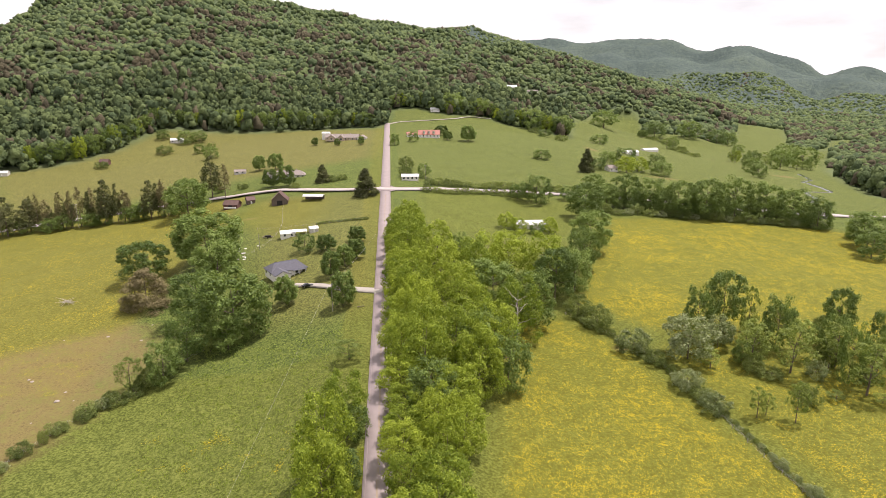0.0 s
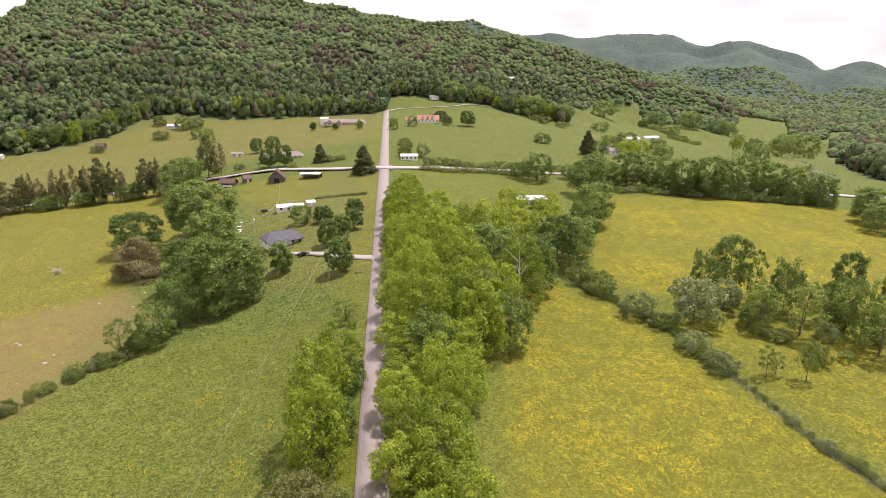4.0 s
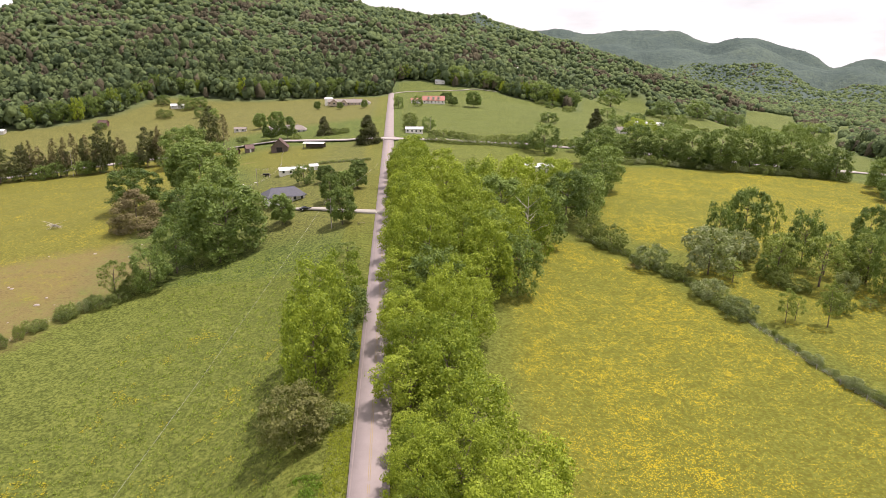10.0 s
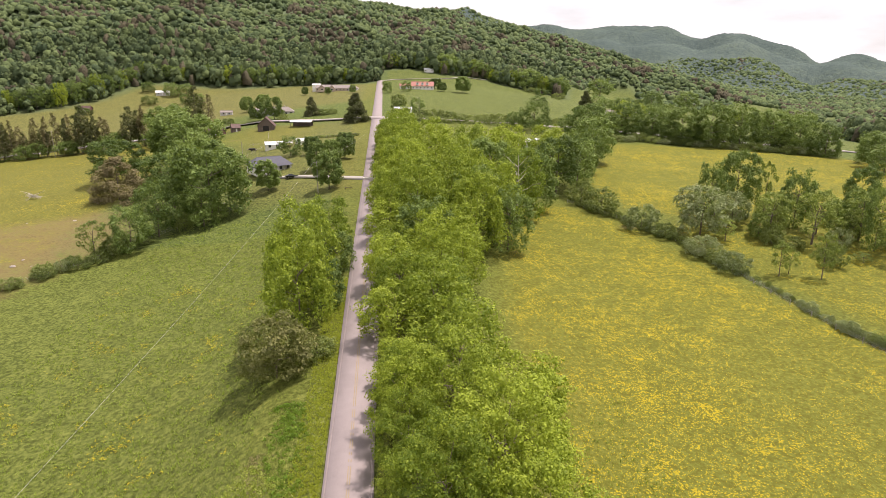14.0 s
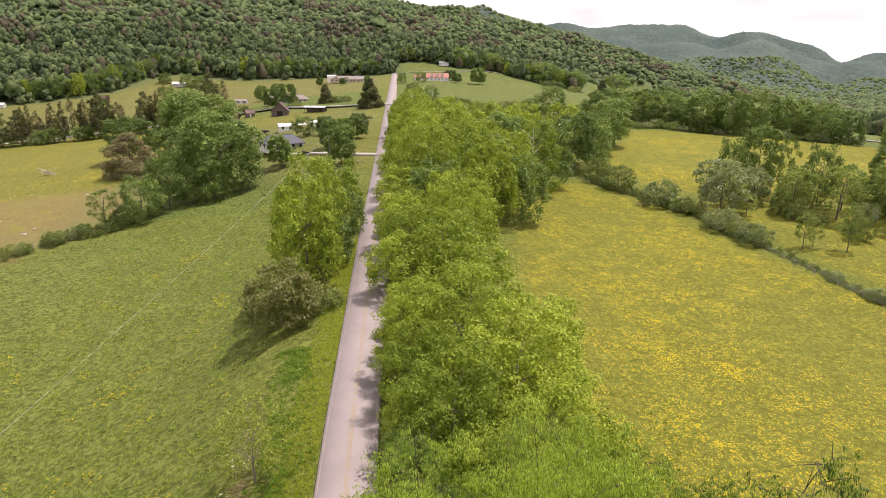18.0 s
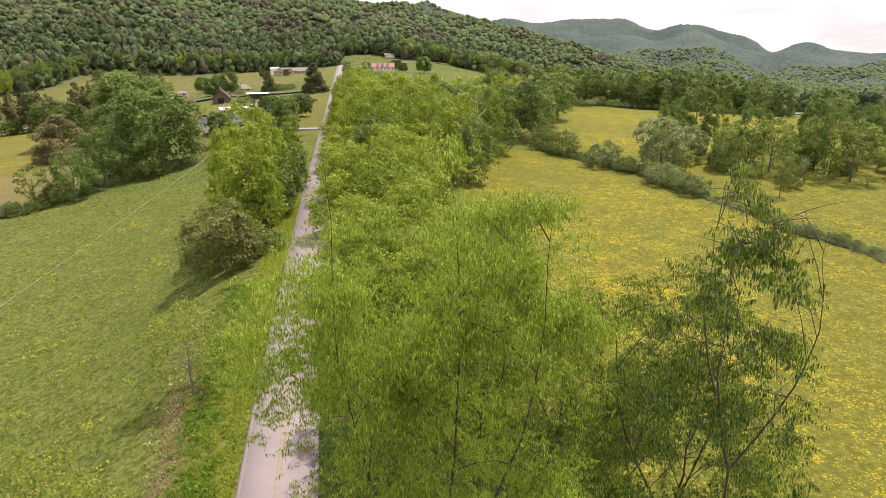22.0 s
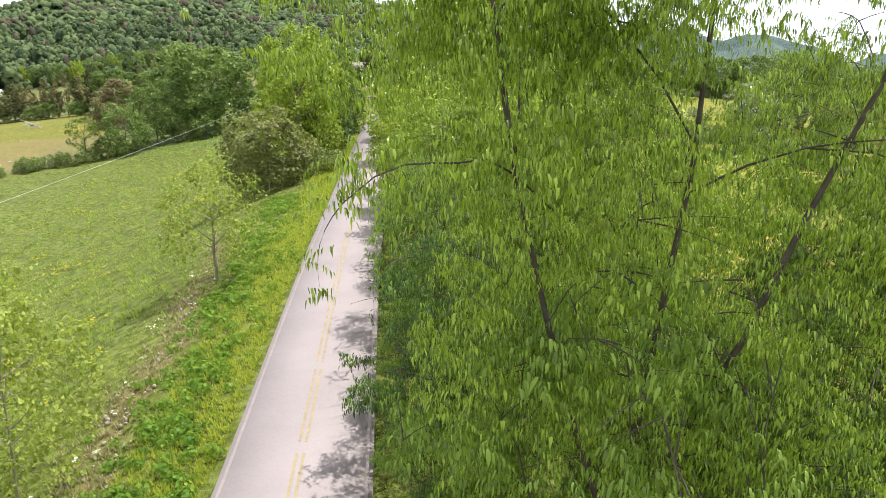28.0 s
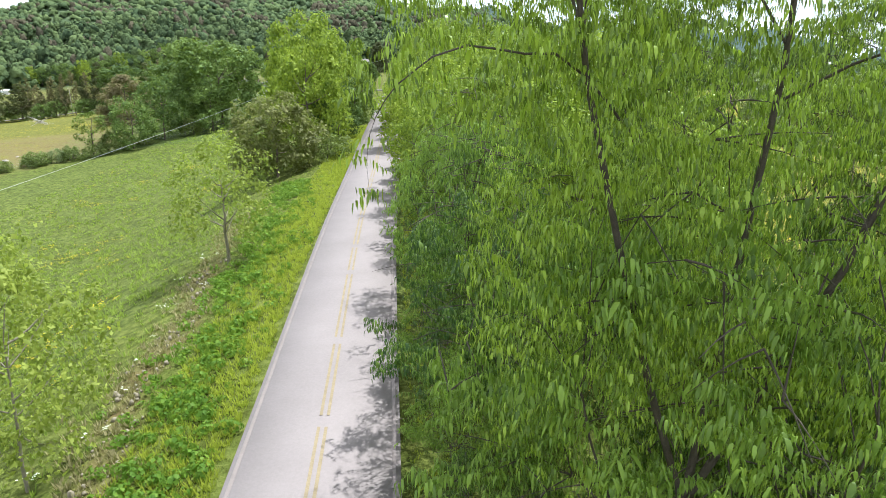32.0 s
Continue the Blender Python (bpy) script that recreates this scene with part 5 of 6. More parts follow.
building("farm_store", 235, 690, 15, 16, 9, 3.0, 1.8, SIDING_WHITE, WHITE_TIN, "white-roofed farm store among trees", "barn", 0.3, windows=0)
building("field_house", 160, 515, 20, 9, 7, 3.0, 2.2, SIDING_WHITE, SHINGLE_BROWN, "white house half hidden by trees in the valley", windows=2, side_windows=1)
building("mountain_house", 206, 1466, 10, 25, 11, 4, 3, SIDING_WHITE, WHITE_TIN, "pale house in a clearing on the mountain", windows=3)
building("mountain_lodge", 262, 1500, -15, 25, 11, 4, 3, SIDING_GREY, SHINGLE_BROWN, "brown-roofed lodge in a clearing on the mountain", windows=3)
building("edge_shed", -378, 560, 10, 9, 6, 2.6, 1.5, SIDING_GREY, WHITE_TIN, "grey shed at the wood's edge", "shed", 0.3, windows=0)

# ---- dark car on the driveway ----
PAINT_BLACK = plain("black_car_paint", (0.012, 0.013, 0.016), 0.18, 0.3, scale=1, vary=0.1)
TYRE = plain("tyre_rubber", (0.02, 0.02, 0.02), 0.85, scale=6, vary=0.2)
CHROME = plain("wheel_metal", (0.55, 0.55, 0.56), 0.3, 0.9, scale=4, vary=0.1)
LAMP = plain("lamp_glass", (0.65, 0.62, 0.58), 0.15, scale=4, vary=0.1)
car = thing("car", pose(-45.8, 229.6, H(-45.8, 229.6) + 0.22, 0, 0, 22), "black saloon car parked on the gravel driveway", "car")
body = bmesh.new()
profile = [(-2.3, 0.35), (2.3, 0.35), (2.34, 0.62), (2.2, 0.82), (1.1, 0.92), (-1.55, 0.95), (-2.25, 0.9), (-2.34, 0.6)]
for s in (-0.88, 0.88):
    [body.verts.new((px_, s, pz_)) for px_, pz_ in profile]
body.verts.ensure_lookup_table()
np_ = len(profile)
body.faces.new([body.verts[k] for k in range(np_)])
body.faces.new([body.verts[np_ + k] for k in range(np_)][::-1])
for k in range(np_):
    q = (k + 1) % np_
    body.faces.new((body.verts[q], body.verts[k], body.verts[np_ + k], body.verts[np_ + q]))
bmesh.ops.bevel(body, geom=body.edges[:], offset=0.07, segments=2, affect="EDGES")
part("body", body, PAINT_BLACK, car)
cabin = bmesh.new()
for (x0, x1, y_, z_) in ((-1.75, 0.95, 0.80, 0.90), (-1.05, 0.20, 0.62, 1.42)):
    for cx_, cy_ in ((x0, -y_), (x1, -y_), (x1, y_), (x0, y_)):
        cabin.verts.new((cx_, cy_, z_))
cabin.verts.ensure_lookup_table()
cabin.faces.new([cabin.verts[k] for k in (4, 5, 6, 7)])
for k in range(4):
    cabin.faces.new([cabin.verts[w] for w in (k, (k + 1) % 4, 4 + (k + 1) % 4, 4 + k)])
bmesh.ops.bevel(cabin, geom=cabin.edges[:], offset=0.05, segments=2, affect="EDGES")
part("cabin_glass", cabin, GLASS, car, "dark glazed cabin")
part("car_roof", boxed(-1.0, 0.14, -0.58, 0.58, 1.41, 1.45, bevel=0.015), PAINT_BLACK, car)
for wx in (-1.42, 1.42):
    for wy in (-0.82, 0.82):
        wheel = bmesh.new()
        bmesh.ops.create_cone(wheel, cap_ends=True, segments=18, radius1=0.33, radius2=0.33, depth=0.22, matrix=pose(wx, wy, 0.33, 90))
        bmesh.ops.bevel(wheel, geom=[e for e in wheel.edges if e.is_manifold and e.calc_face_angle() > 1], offset=0.03, segments=1, affect="EDGES")
        wh = part("wheel", wheel, TYRE, car)
        rim = bmesh.new()
        bmesh.ops.create_cone(rim, cap_ends=True, segments=12, radius1=0.2, radius2=0.16, depth=0.06, matrix=pose(wx, wy * 1.14, 0.33, 90 if wy < 0 else -90))
        part("rim", rim, CHROME, wh)
for s in (-0.62, 0.62):
    part("headlight", boxed(2.22, 2.33, s - 0.18, s + 0.18, 0.62, 0.75, bevel=0.02), LAMP, car)
    part("tail_light", boxed(-2.35, -2.28, s - 0.16, s + 0.16, 0.68, 0.82, bevel=0.02), RED_TIN, car)

# ---- poles and wires ----
def utility_pole(x, y, tall, turn, label, arm=True):
    ob = thing("utility_pole", pose(x, y, H(x, y), 0, 0, turn), label, "pole")
    z = np.linspace(0, 1, 5)
    child("shaft", tubes("shaft", [(np.stack([0 * z, 0 * z, -0.6 + z * (tall + 0.6)], 1), 0.17 - 0.06 * z, 10)], POLE_WOOD), ob)
    if arm:
        part("crossarm", boxed(-1.1, 1.1, -0.06, 0.06, tall - 0.55, tall - 0.43, bevel=0.01), POLE_WOOD, ob)
        for k in (-0.95, 0.0, 0.95):
            part("insulator", boxed(k - 0.05, k + 0.05, -0.05, 0.05, tall - 0.43, tall - 0.28, bevel=0.02), TRIM, ob)
    return ob


utility_pole(-32.6, 205.5, 10.5, 5, "weathered wooden utility pole beside the driveway")
utility_pole(-46.5, -30, 10.5, 5, "weathered wooden utility pole in the low field")
utility_pole(-224, 394, 16, 60, "pale wooden utility pole in front of the pine row")
utility_pole(1.6, 427, 11, 0, "wooden utility pole beside the cottage")
utility_pole(-80, 290, 8, 0, "thin wooden pole on the lawn", False)
WIRE = plain("wire_metal", (0.42, 0.42, 0.40), 0.5, 0.3, scale=1, vary=0.1)
def wire(a, b, sag, label):
    t = np.linspace(0, 1, 33)[:, None]
    p = np.array(a) + (np.array(b) - np.array(a)) * t - np.array([0, 0, 1]) * sag * 4 * t * (1 - t)
    tagged(new("overhead_wire", tubes("overhead_wire", [(p, np.full(33, 0.022), 4)], WIRE)), label, "wire", "overhead wires")
za, zb = H(-32.6, 205.5) + 10.2, H(-46.5, -30) + 10.2
wire((-33.5, 205.5, za), (-47.4, -30, zb), 2.4, "thin grey overhead wire between poles across the low field")
wire((-32.6, 205.5, za), (-21, 262, H(-21, 262) + 9.5), 0.8, "thin grey service wire along the lawn")

# ---- bare tree, brush pile, rubbish and small things ----
def bare_tree(name, x, y, tall, seed, label, lie=0.0):
    rng = np.random.default_rng(seed)
    ob = thing(name, pose(x, y, H(x, y) - 0.2, lie, 0, seed * 40), label, "tree")
    z = np.linspace(0, 1, 7)
    stem = np.stack([0.6 * np.sin(z * 2), 0.4 * np.sin(z * 3), z * tall], 1)
    child("trunk", tubes("trunk", [(stem, 0.24 * (1.05 - 0.85 * z), 7)], PALE_BARK), ob)
    for k in range(9):
        s = rng.uniform(0.35, 0.95)
        b0 = np.array([np.interp(s, z, stem[:, q]) for q in range(3)])
        a, ln = rng.uniform(0, 6.28), tall * rng.uniform(0.18, 0.4)
        u = np.linspace(0, 1, 6)[:, None]
        p = b0 + np.array([np.cos(a) * ln, np.sin(a) * ln, ln * 0.55]) * u + rng.normal(scale=0.2, size=(6, 3)) * u
        child("bough", tubes("bough", [(p, 0.10 * (1.05 - 0.9 * u[:, 0]), 5)], PALE_BARK), ob)
    return ob


bare_tree("dead_tree", 30, 181, 22, 5, "leafless pale dead tree rising from the roadside wood")
brush = thing("brush_pile", pose(-146, 240, H(-146, 240)), "pile of pale dead branches in the meadow", "brush pile")
rng = np.random.default_rng(31)
for k in range(16):
    a, t = rng.uniform(0, 6.28), rng.uniform(0.1, 0.5)
    u = np.linspace(-1, 1, 5)[:, None]
    d = np.array([np.cos(a), np.sin(a), t]) * rng.uniform(2.2, 4.4)
    p = d * u + rng.normal(scale=0.25, size=(5, 3)) + [0, 0, 0.9 + abs(t)]
    child("branch", tubes("branch", [(p, 0.09 * (1.15 - np.abs(u[:, 0])), 5)], PALE_BARK), brush)


def rock_mesh(seed, flat=0.5):
    bm = bmesh.new()
    bmesh.ops.create_icosphere(bm, subdivisions=2, radius=1)
    r = np.random.default_rng(seed)
    off = r.uniform(0, 9, 3)
    for v in bm.verts:
        v.co *= 1 + 0.35 * noise.noise(v.co * 1.4 + Vector(off))
        v.co.z *= flat
    me = bpy.data.meshes.new("stone")
    bm.to_mesh(me)
    bm.free()
    me.materials.append(STONE)
    return me


STONES = [rock_mesh(k) for k in range(4)]
for k in range(26):
    sx, sy = -160 + rng.uniform(0, 62), 150 + rng.uniform(0, 75)
    if not inside(TILLED, np.array([sx]), np.array([sy]))[0] and k > 6:
        continue
    st = tagged(new("field_stone", STONES[k % 4]), "pale weathered stone lying in the tilled ground", "stone", "stones in the tilled field")
    st.matrix_basis = pose(sx, sy, H(sx, sy), 0, 0, k * 50) @ Matrix.Scale(rng.uniform(0.25, 0.8), 4)
for k in range(11):
    sx, sy = -92 + rng.uniform(0, 14), 288 + rng.uniform(-10, 16)
    st = tagged(new("scrap_sheet", STONES[k % 4]), "crumpled white sheet of rubbish on the lawn", "rubbish", "scattered scrap on the lawn")
    st.matrix_basis = pose(sx, sy, H(sx, sy) + 0.1, 0, 0, k * 50) @ Matrix.Diagonal((rng.uniform(0.4, 1.2), rng.uniform(0.3, 0.7), 0.4, 1))
    st.data = STONES[k % 4].copy()
    st.data.materials[0] = WHITE_TIN
trailer = thing("flat_trailer", pose(-80.5, 308, H(-80.5, 308), 0, 0, 10), "dark flat utility trailer on the grass", "trailer")
part("bed", boxed(-2.4, 2.4, -1, 1, 0.6, 0.78, bevel=0.02), OLD_BOARD, trailer)
part("load", boxed(-1.4, 1.8, -0.8, 0.8, 0.78, 1.4, bevel=0.1), DARK, trailer)
part("drawbar", boxed(2.4, 3.6, -0.06, 0.06, 0.55, 0.66), DARK, trailer)
for s in (-1.1, 1.1):
    w = bmesh.new()
    bmesh.ops.create_cone(w, cap_ends=True, segments=16, radius1=0.34, radius2=0.34, depth=0.2, matrix=pose(0, s, 0.34, 90))
    part("wheel", w, TYRE, trailer)
mailbox = thing("mailbox", pose(-18.2, 214.5, H(-18.2, 214.5)), "pale mailbox on a post at the drive's mouth", "mailbox")
part("post", boxed(-0.06, 0.06, -0.06, 0.06, -0.4, 1.1), POLE_WOOD, mailbox)
part("box", boxed(-0.28, 0.28, -0.12, 0.12, 1.1, 1.36, bevel=0.08), TRIM, mailbox)
bench = thing("bench", pose(-22.5, 205, H(-22.5, 205), 0, 0, 10), "low dark bench on the lawn by the road", "bench")
part("seat", boxed(-1.3, 1.3, -0.25, 0.25, 0.42, 0.5, bevel=0.01), OLD_BOARD, bench)
for k in (-1.0, 1.0):
    part("leg", boxed(k - 0.06, k + 0.06, -0.2, 0.2, -0.3, 0.42), OLD_BOARD, bench)
# creek water lying in its bed
WATER = plain("creek_water", (0.10, 0.11, 0.09), 0.06, scale=0.5, vary=0.2)
water = new("water", ribbon("creek_water", CREEK, 2.6, -0.75, WATER, None, drop=0.3).data)
bpy.data.objects.remove(bpy.data.objects["creek_water"])
tagged(water, "shallow creek winding through the valley meadow", "creek", "", "structure")

# ---- fences: posts with wires along the fields ----
def fence(points, step, label, group):
    line = polyline(points, step)
    ob = thing("fence", Matrix(), label, "fence", group)
    post = mesh_of("post", [(-.06, -.06, -.4), (.06, -.06, -.4), (.06, .06, -.4), (-.06, .06, -.4), (-.06, -.06, 1.25), (.06, -.06, 1.25), (.06, .06, 1.25), (-.06, .06, 1.25)], [(0, 1, 5, 4), (1, 2, 6, 5), (2, 3, 7, 6), (3, 0, 4, 7), (4, 5, 6, 7)], POLE_WOOD)
    z = land(line[:, 0], line[:, 1])
    for (fx, fy), fz in zip(line, z):
        child("post", post, ob).matrix_basis = pose(fx, fy, fz)
    for hgt in (0.45, 0.8, 1.12):
        child("wire", tubes("wire", [(np.c_[line, z + hgt], np.full(len(line), 0.012), 3)], WIRE), ob)


fence([(-12.2, 196), (-20.6, 372)], 6, "grey post-and-wire fence along the roadside lawn", "field fences")
fence([(-30, 322), (-62, 318), (-90, 325)], 6, "thin fence between lawn and paddock", "field fences")
fence([(-85, 281), (-78, 300), (-86, 372)], 7, "thin fence beside the paddock", "field fences")
fence([(-107, 137), (-98, 158), (-84, 178), (-65, 210)], 6, "old wire fence in the hedge of the low field", "field fences")
fence([(52, 210), (68, 192), (79, 160), (86, 121), (98, 76)], 6, "old wire fence in the hedge between the meadows", "field fences")

# ---- the tall drooping-leaved trees beside the road, close to the camera ----
def drooping_tree(name, label, seed, height, radius, sprays, leaf=0.205, clear_side=False, fork=0.34, leaf_mat=None, tops=None, bunch=20, girth=1.0):
    """Forked trunk, long limbs with twigs, and sprays of narrow hanging leaves."""
    rng = np.random.default_rng(seed)
    wood, tips = [], []
    z = np.linspace(0, 1, 9)
    fork_z = height * fork
    low = np.stack([0.5 * np.sin(z * 2 + seed), 0.4 * np.sin(z * 3 + seed * 2), z * fork_z - 0.4 * (z == 0)], 1)
    r0 = (0.0036 * height + 0.015) * girth
    wood.append((low, r0 * (1.05 - 0.35 * z), 8))
    for k in range(3):
        a = k * 2.1 + seed
        lean = np.array([np.cos(a), np.sin(a)]) * radius * 0.42 if tops is None else np.array(tops[k])
        top = low[-1] + [*lean, height * (1 - fork) * rng.uniform(0.90, 0.99)]
        t = z[:, None]
        stem = low[-1] + (top - low[-1]) * t + np.array([*lean / (np.hypot(*lean) + 0.5), 0]) * 1.5 * np.sin(t * 3.1) + rng.normal(scale=0.12, size=(9, 3)) * t
        wood.append((stem, r0 * 0.72 * (1.03 - 0.95 * z), 6))
        tips.append(stem[6:])
        for q in range(13):
            s = rng.uniform(0.08, 0.95)
            base = np.array([np.interp(s, z, stem[:, w]) for w in range(3)])
            b = rng.uniform(0, 6.28)
            reach = radius * rng.uniform(0.5, 0.98) * (1.05 - 0.55 * s)
            end = base + [np.cos(b) * reach, np.sin(b) * reach, rng.uniform(-0.06, 0.16) * height * (0.7 if s > 0.5 else 1)]
            if (clear_side and (s < 0.22 or end[1] < -2.6 or (end[0] < -3.5 and end[2] < height * 0.55))) or np.hypot(end[0], end[1]) > radius * 0.95 * math.sqrt(max(0.03, min(1, (1.0 - end[2] / height) / 0.36))):
                continue
            u = np.linspace(0, 1, 7)[:, None]
            limb = base + (end - base) * u + np.array([0, 0, 1.6]) * np.sin(u * 3.14) + rng.normal(scale=0.10, size=(7, 3)) * u
            wood.append((limb, r0 * 0.26 * (1.02 - 0.9 * u[:, 0]), 5))
            tips.append(limb[2:])
            for w in range(6):
                v = limb[rng.integers(2, 7)]
                d = rng.normal(size=3) * [1, 1, 0.5]
                twig = v + np.linspace(0, 1, 4)[:, None] * d / np.linalg.norm(d) * rng.uniform(0.8, 1.9) - np.array([0, 0, 0.25]) * np.linspace(0, 1, 4)[:, None] ** 2
                wood.append((twig, np.array([0.020, 0.015, 0.010, 0.005]), 4))
                tips.append(twig[1:])
    tips = np.concatenate(tips)
    # bunches of sprays round the twigs, with gaps between them
    n_b = sprays // bunch
    near_tip = tips[rng.integers(0, len(tips), n_b)] + rng.normal(scale=0.25, size=(n_b, 3))
    d = rng.normal(size=(n_b, 3))
    d /= np.linalg.norm(d, axis=1)[:, None]
    lump = 1 + 0.18 * np.sin(d[:, 0] * 5 + seed) * np.cos(d[:, 1] * 4 + seed) + 0.12 * np.sin(d[:, 2] * 7 + seed)
    shell = np.array([0, 0, height * 0.55]) + d * (rng.uniform(0.30, 1.0, n_b) ** 0.5 * lump)[:, None] * [radius * 0.95, radius * 0.95, height * 0.42]
    b = np.where(rng.uniform(size=(n_b, 1)) < 0.52, near_tip, shell)
    if clear_side:
        low_b = rng.uniform(size=(240, 3)) * [8.0, 4.4, height * 0.40] + [-3.4, -2.4, height * 0.24]
        lobe = rng.normal(size=(110, 3))
        lobe = lobe / np.linalg.norm(lobe, axis=1)[:, None] * rng.uniform(0.4, 1, (110, 1)) * [3.0, 3.0, 3.4] + [-4.6, -0.4, height * 0.75]
        b, n_b = np.concatenate([b, low_b, lobe]), n_b + 350
    wide = rng.uniform(0.26, 0.55, n_b)
    c = np.repeat(b, bunch, 0) + rng.normal(size=(n_b * bunch, 3)) * np.repeat(wide, bunch)[:, None] * [1, 1, 0.5]
    # the crown draws in towards its top
    room = radius * np.clip((1.02 - c[:, 2] / height) / 0.36, 0.02, 1) ** 0.42
    c = c[np.hypot(c[:, 0] - 0.06 * radius, c[:, 1]) < room * rng.uniform(0.9, 1.08, len(c))]
    if clear_side:
        c = c[~((c[:, 0] < -4.5) & (c[:, 2] < height * 0.52 - 0.6 * (c[:, 0] + 4.5)))]
        edge = 0.40 * np.sin(c[:, 2] * 1.9 + c[:, 1]) + 0.30 * np.sin(c[:, 2] * 4.3 + c[:, 1] * 2.1)
        c = c[~((c[:, 0] < -3.9 + edge + rng.normal(scale=0.16, size=len(c))) & (c[:, 2] < height * 0.44))]
        c = c[~((c[:, 0] < -3.0) & (c[:, 2] > height * (0.96 + 0.035 * (c[:, 0] + 3.0))))]
        c = c[(c[:, 1] > -2.15) & (c[:, 0] > -7.6)]
        # an open window under the upper boughs
        c = c[~((c[:, 0] > 1.0) & (np.abs(c[:, 2] / height - 0.57) < 0.075) & (rng.uniform(size=len(c)) < 0.7))]
    if clear_side:
        # a low bough that hangs out over the road
        bough = np.array([[-1.6, 0.2, 12.2], [-2.9, -0.8, 13.3], [-4.4, -2.0, 13.4], [-5.3, -2.6, 12.9], [-5.6, -2.7, 12.3], [-5.6, -2.7, 11.6]])
        u = np.linspace(0, 5, 16)
        curve = np.array([np.interp(u, range(6), bough[:, w]) for w in range(3)]).T
        curve[1:-1] = (curve[:-2] + 2 * curve[1:-1] + curve[2:]) / 4 + rng.normal(scale=0.05, size=(14, 3))
        wood.append((curve, 0.026 * (1 - u / 5.6) ** 1.3, 5))
        over = np.array([np.interp(rng.uniform(0.3, 3.3, 130), range(6), bough[:, w]) for w in range(3)]).T + rng.normal(scale=0.36, size=(130, 3))
        hung = np.array([np.interp([4.1, 4.4, 5.0, 4.95], range(6), bough[:, w]) for w in range(3)]).T
        c = np.concatenate([c, over, hung])
    # each spray: an arched twig with narrow leaves in pairs that hang close together
    per = 12
    m, n = len(c), len(c) * per
    drift = rng.normal(size=(m, 3)) * [1, 1, 0.12]
    drift /= np.linalg.norm(drift, axis=1)[:, None]
    span = rng.uniform(0.30, 0.62, (m, 1))
    drift_n, span_n = np.repeat(drift, per, 0), np.repeat(span, per, 0)
    s = np.tile(np.linspace(0, 1, per), m)[:, None]
    p = np.repeat(c, per, 0) + drift_n * (s - 0.5) * span_n - np.array([0, 0, 0.26]) * s * s * span_n / 0.5 + rng.normal(scale=0.012, size=(n, 3))
    flank = np.cross(drift_n, [0, 0, 1.0]) * np.tile([1.0, -1.0] * (per // 2), m)[:, None]
    out = flank * rng.uniform(0.35, 1.0, (n, 1)) + drift_n * rng.uniform(0.2, 0.6, (n, 1)) + rng.normal(scale=0.16, size=(n, 3)) * [1, 1, 0]
    ln = leaf * rng.uniform(0.75, 1.3, (n, 1)) * np.repeat(rng.uniform(0.8, 1.25, (m, 1)), per, 0)
    hang = out * rng.uniform(0.05, 0.30, (n, 1)) + rng.normal(scale=0.08, size=(n, 3)) + [0, 0, -0.95]
    near_, far_ = p + (out * 0.7 + [0, 0, -0.10]) * ln * 0.24, p + (out * 0.8 + [0, 0, -0.5]) * ln * 0.40 + hang * ln * 0.24
    tip = far_ + hang * ln * 0.66
    side = np.cross(out + rng.normal(scale=0.35, size=(n, 3)), [0, 0, 1.0]) * ln
    v = np.stack([p, near_ + side * 0.09, near_ - side * 0.09, far_ + side * 0.11, far_ - side * 0.11, tip], 1).reshape(-1, 3)
    k = np.arange(n)[:, None] * 6
    crown = quick_mesh("crown", v, np.concatenate([k + [0, 1, 2], k + [1, 3, 2], k + [2, 3, 4], k + [3, 5, 4]]), leaf_mat or LEAF_PECAN, True)
    return tree_kind(name, label, (tubes("trunk", wood, DARK_BARK), crown))


KINDS["pecan"] = drooping_tree("drooping_tree", "tall forked tree with hanging narrow leaves, its boughs over the road", 4, 26, 9.4, 22000, leaf=0.130, clear_side=True, fork=0.20, tops=((-3.0, -0.4), (1.0, 0.6), (4.6, -0.8)))
KINDS["pecan2"] = drooping_tree("drooping_tree", "tall forked tree with hanging narrow leaves and a bare leaning stem", 9, 22, 6.5, 5600, leaf=0.145, fork=0.46)
KINDS["pecan_thin"] = drooping_tree("drooping_tree", "tall thin tree with a sparse open crown beside the meadow", 12, 27.5, 4.4, 2300, leaf=0.17, fork=0.62, girth=0.6)
KINDS["pecan_low"] = drooping_tree("undergrowth_tree", "leafy undergrowth tree with hanging narrow leaves", 15, 11, 5, 2100, leaf=0.18, fork=0.2, leaf_mat=LEAF_SHADED)
BUILT.update({"pecan": (26, 8.2), "pecan2": (22, 6.5), "pecan_low": (11, 5)})
plant("pecan", 3.5, 25.0, 1.02, 0.98, 0, group="trees close to the road")
plant("pecan2", 13.0, 36.0, 0.85, 0.9, 40, group="trees close to the road")
plant("pecan_thin", 14.8, 23.2, 1.0, 1.0, 250, group="trees close to the road")
plant("pecan2", 15.5, 28.0, 1.05, 1.0, 100, group="trees close to the road")
plant("pecan2", 7.5, 38.0, 0.8, 1.0, 150, group="trees close to the road")
plant("pecan2", 17.0, 35.0, 0.75, 1.0, 310, group="trees close to the road")
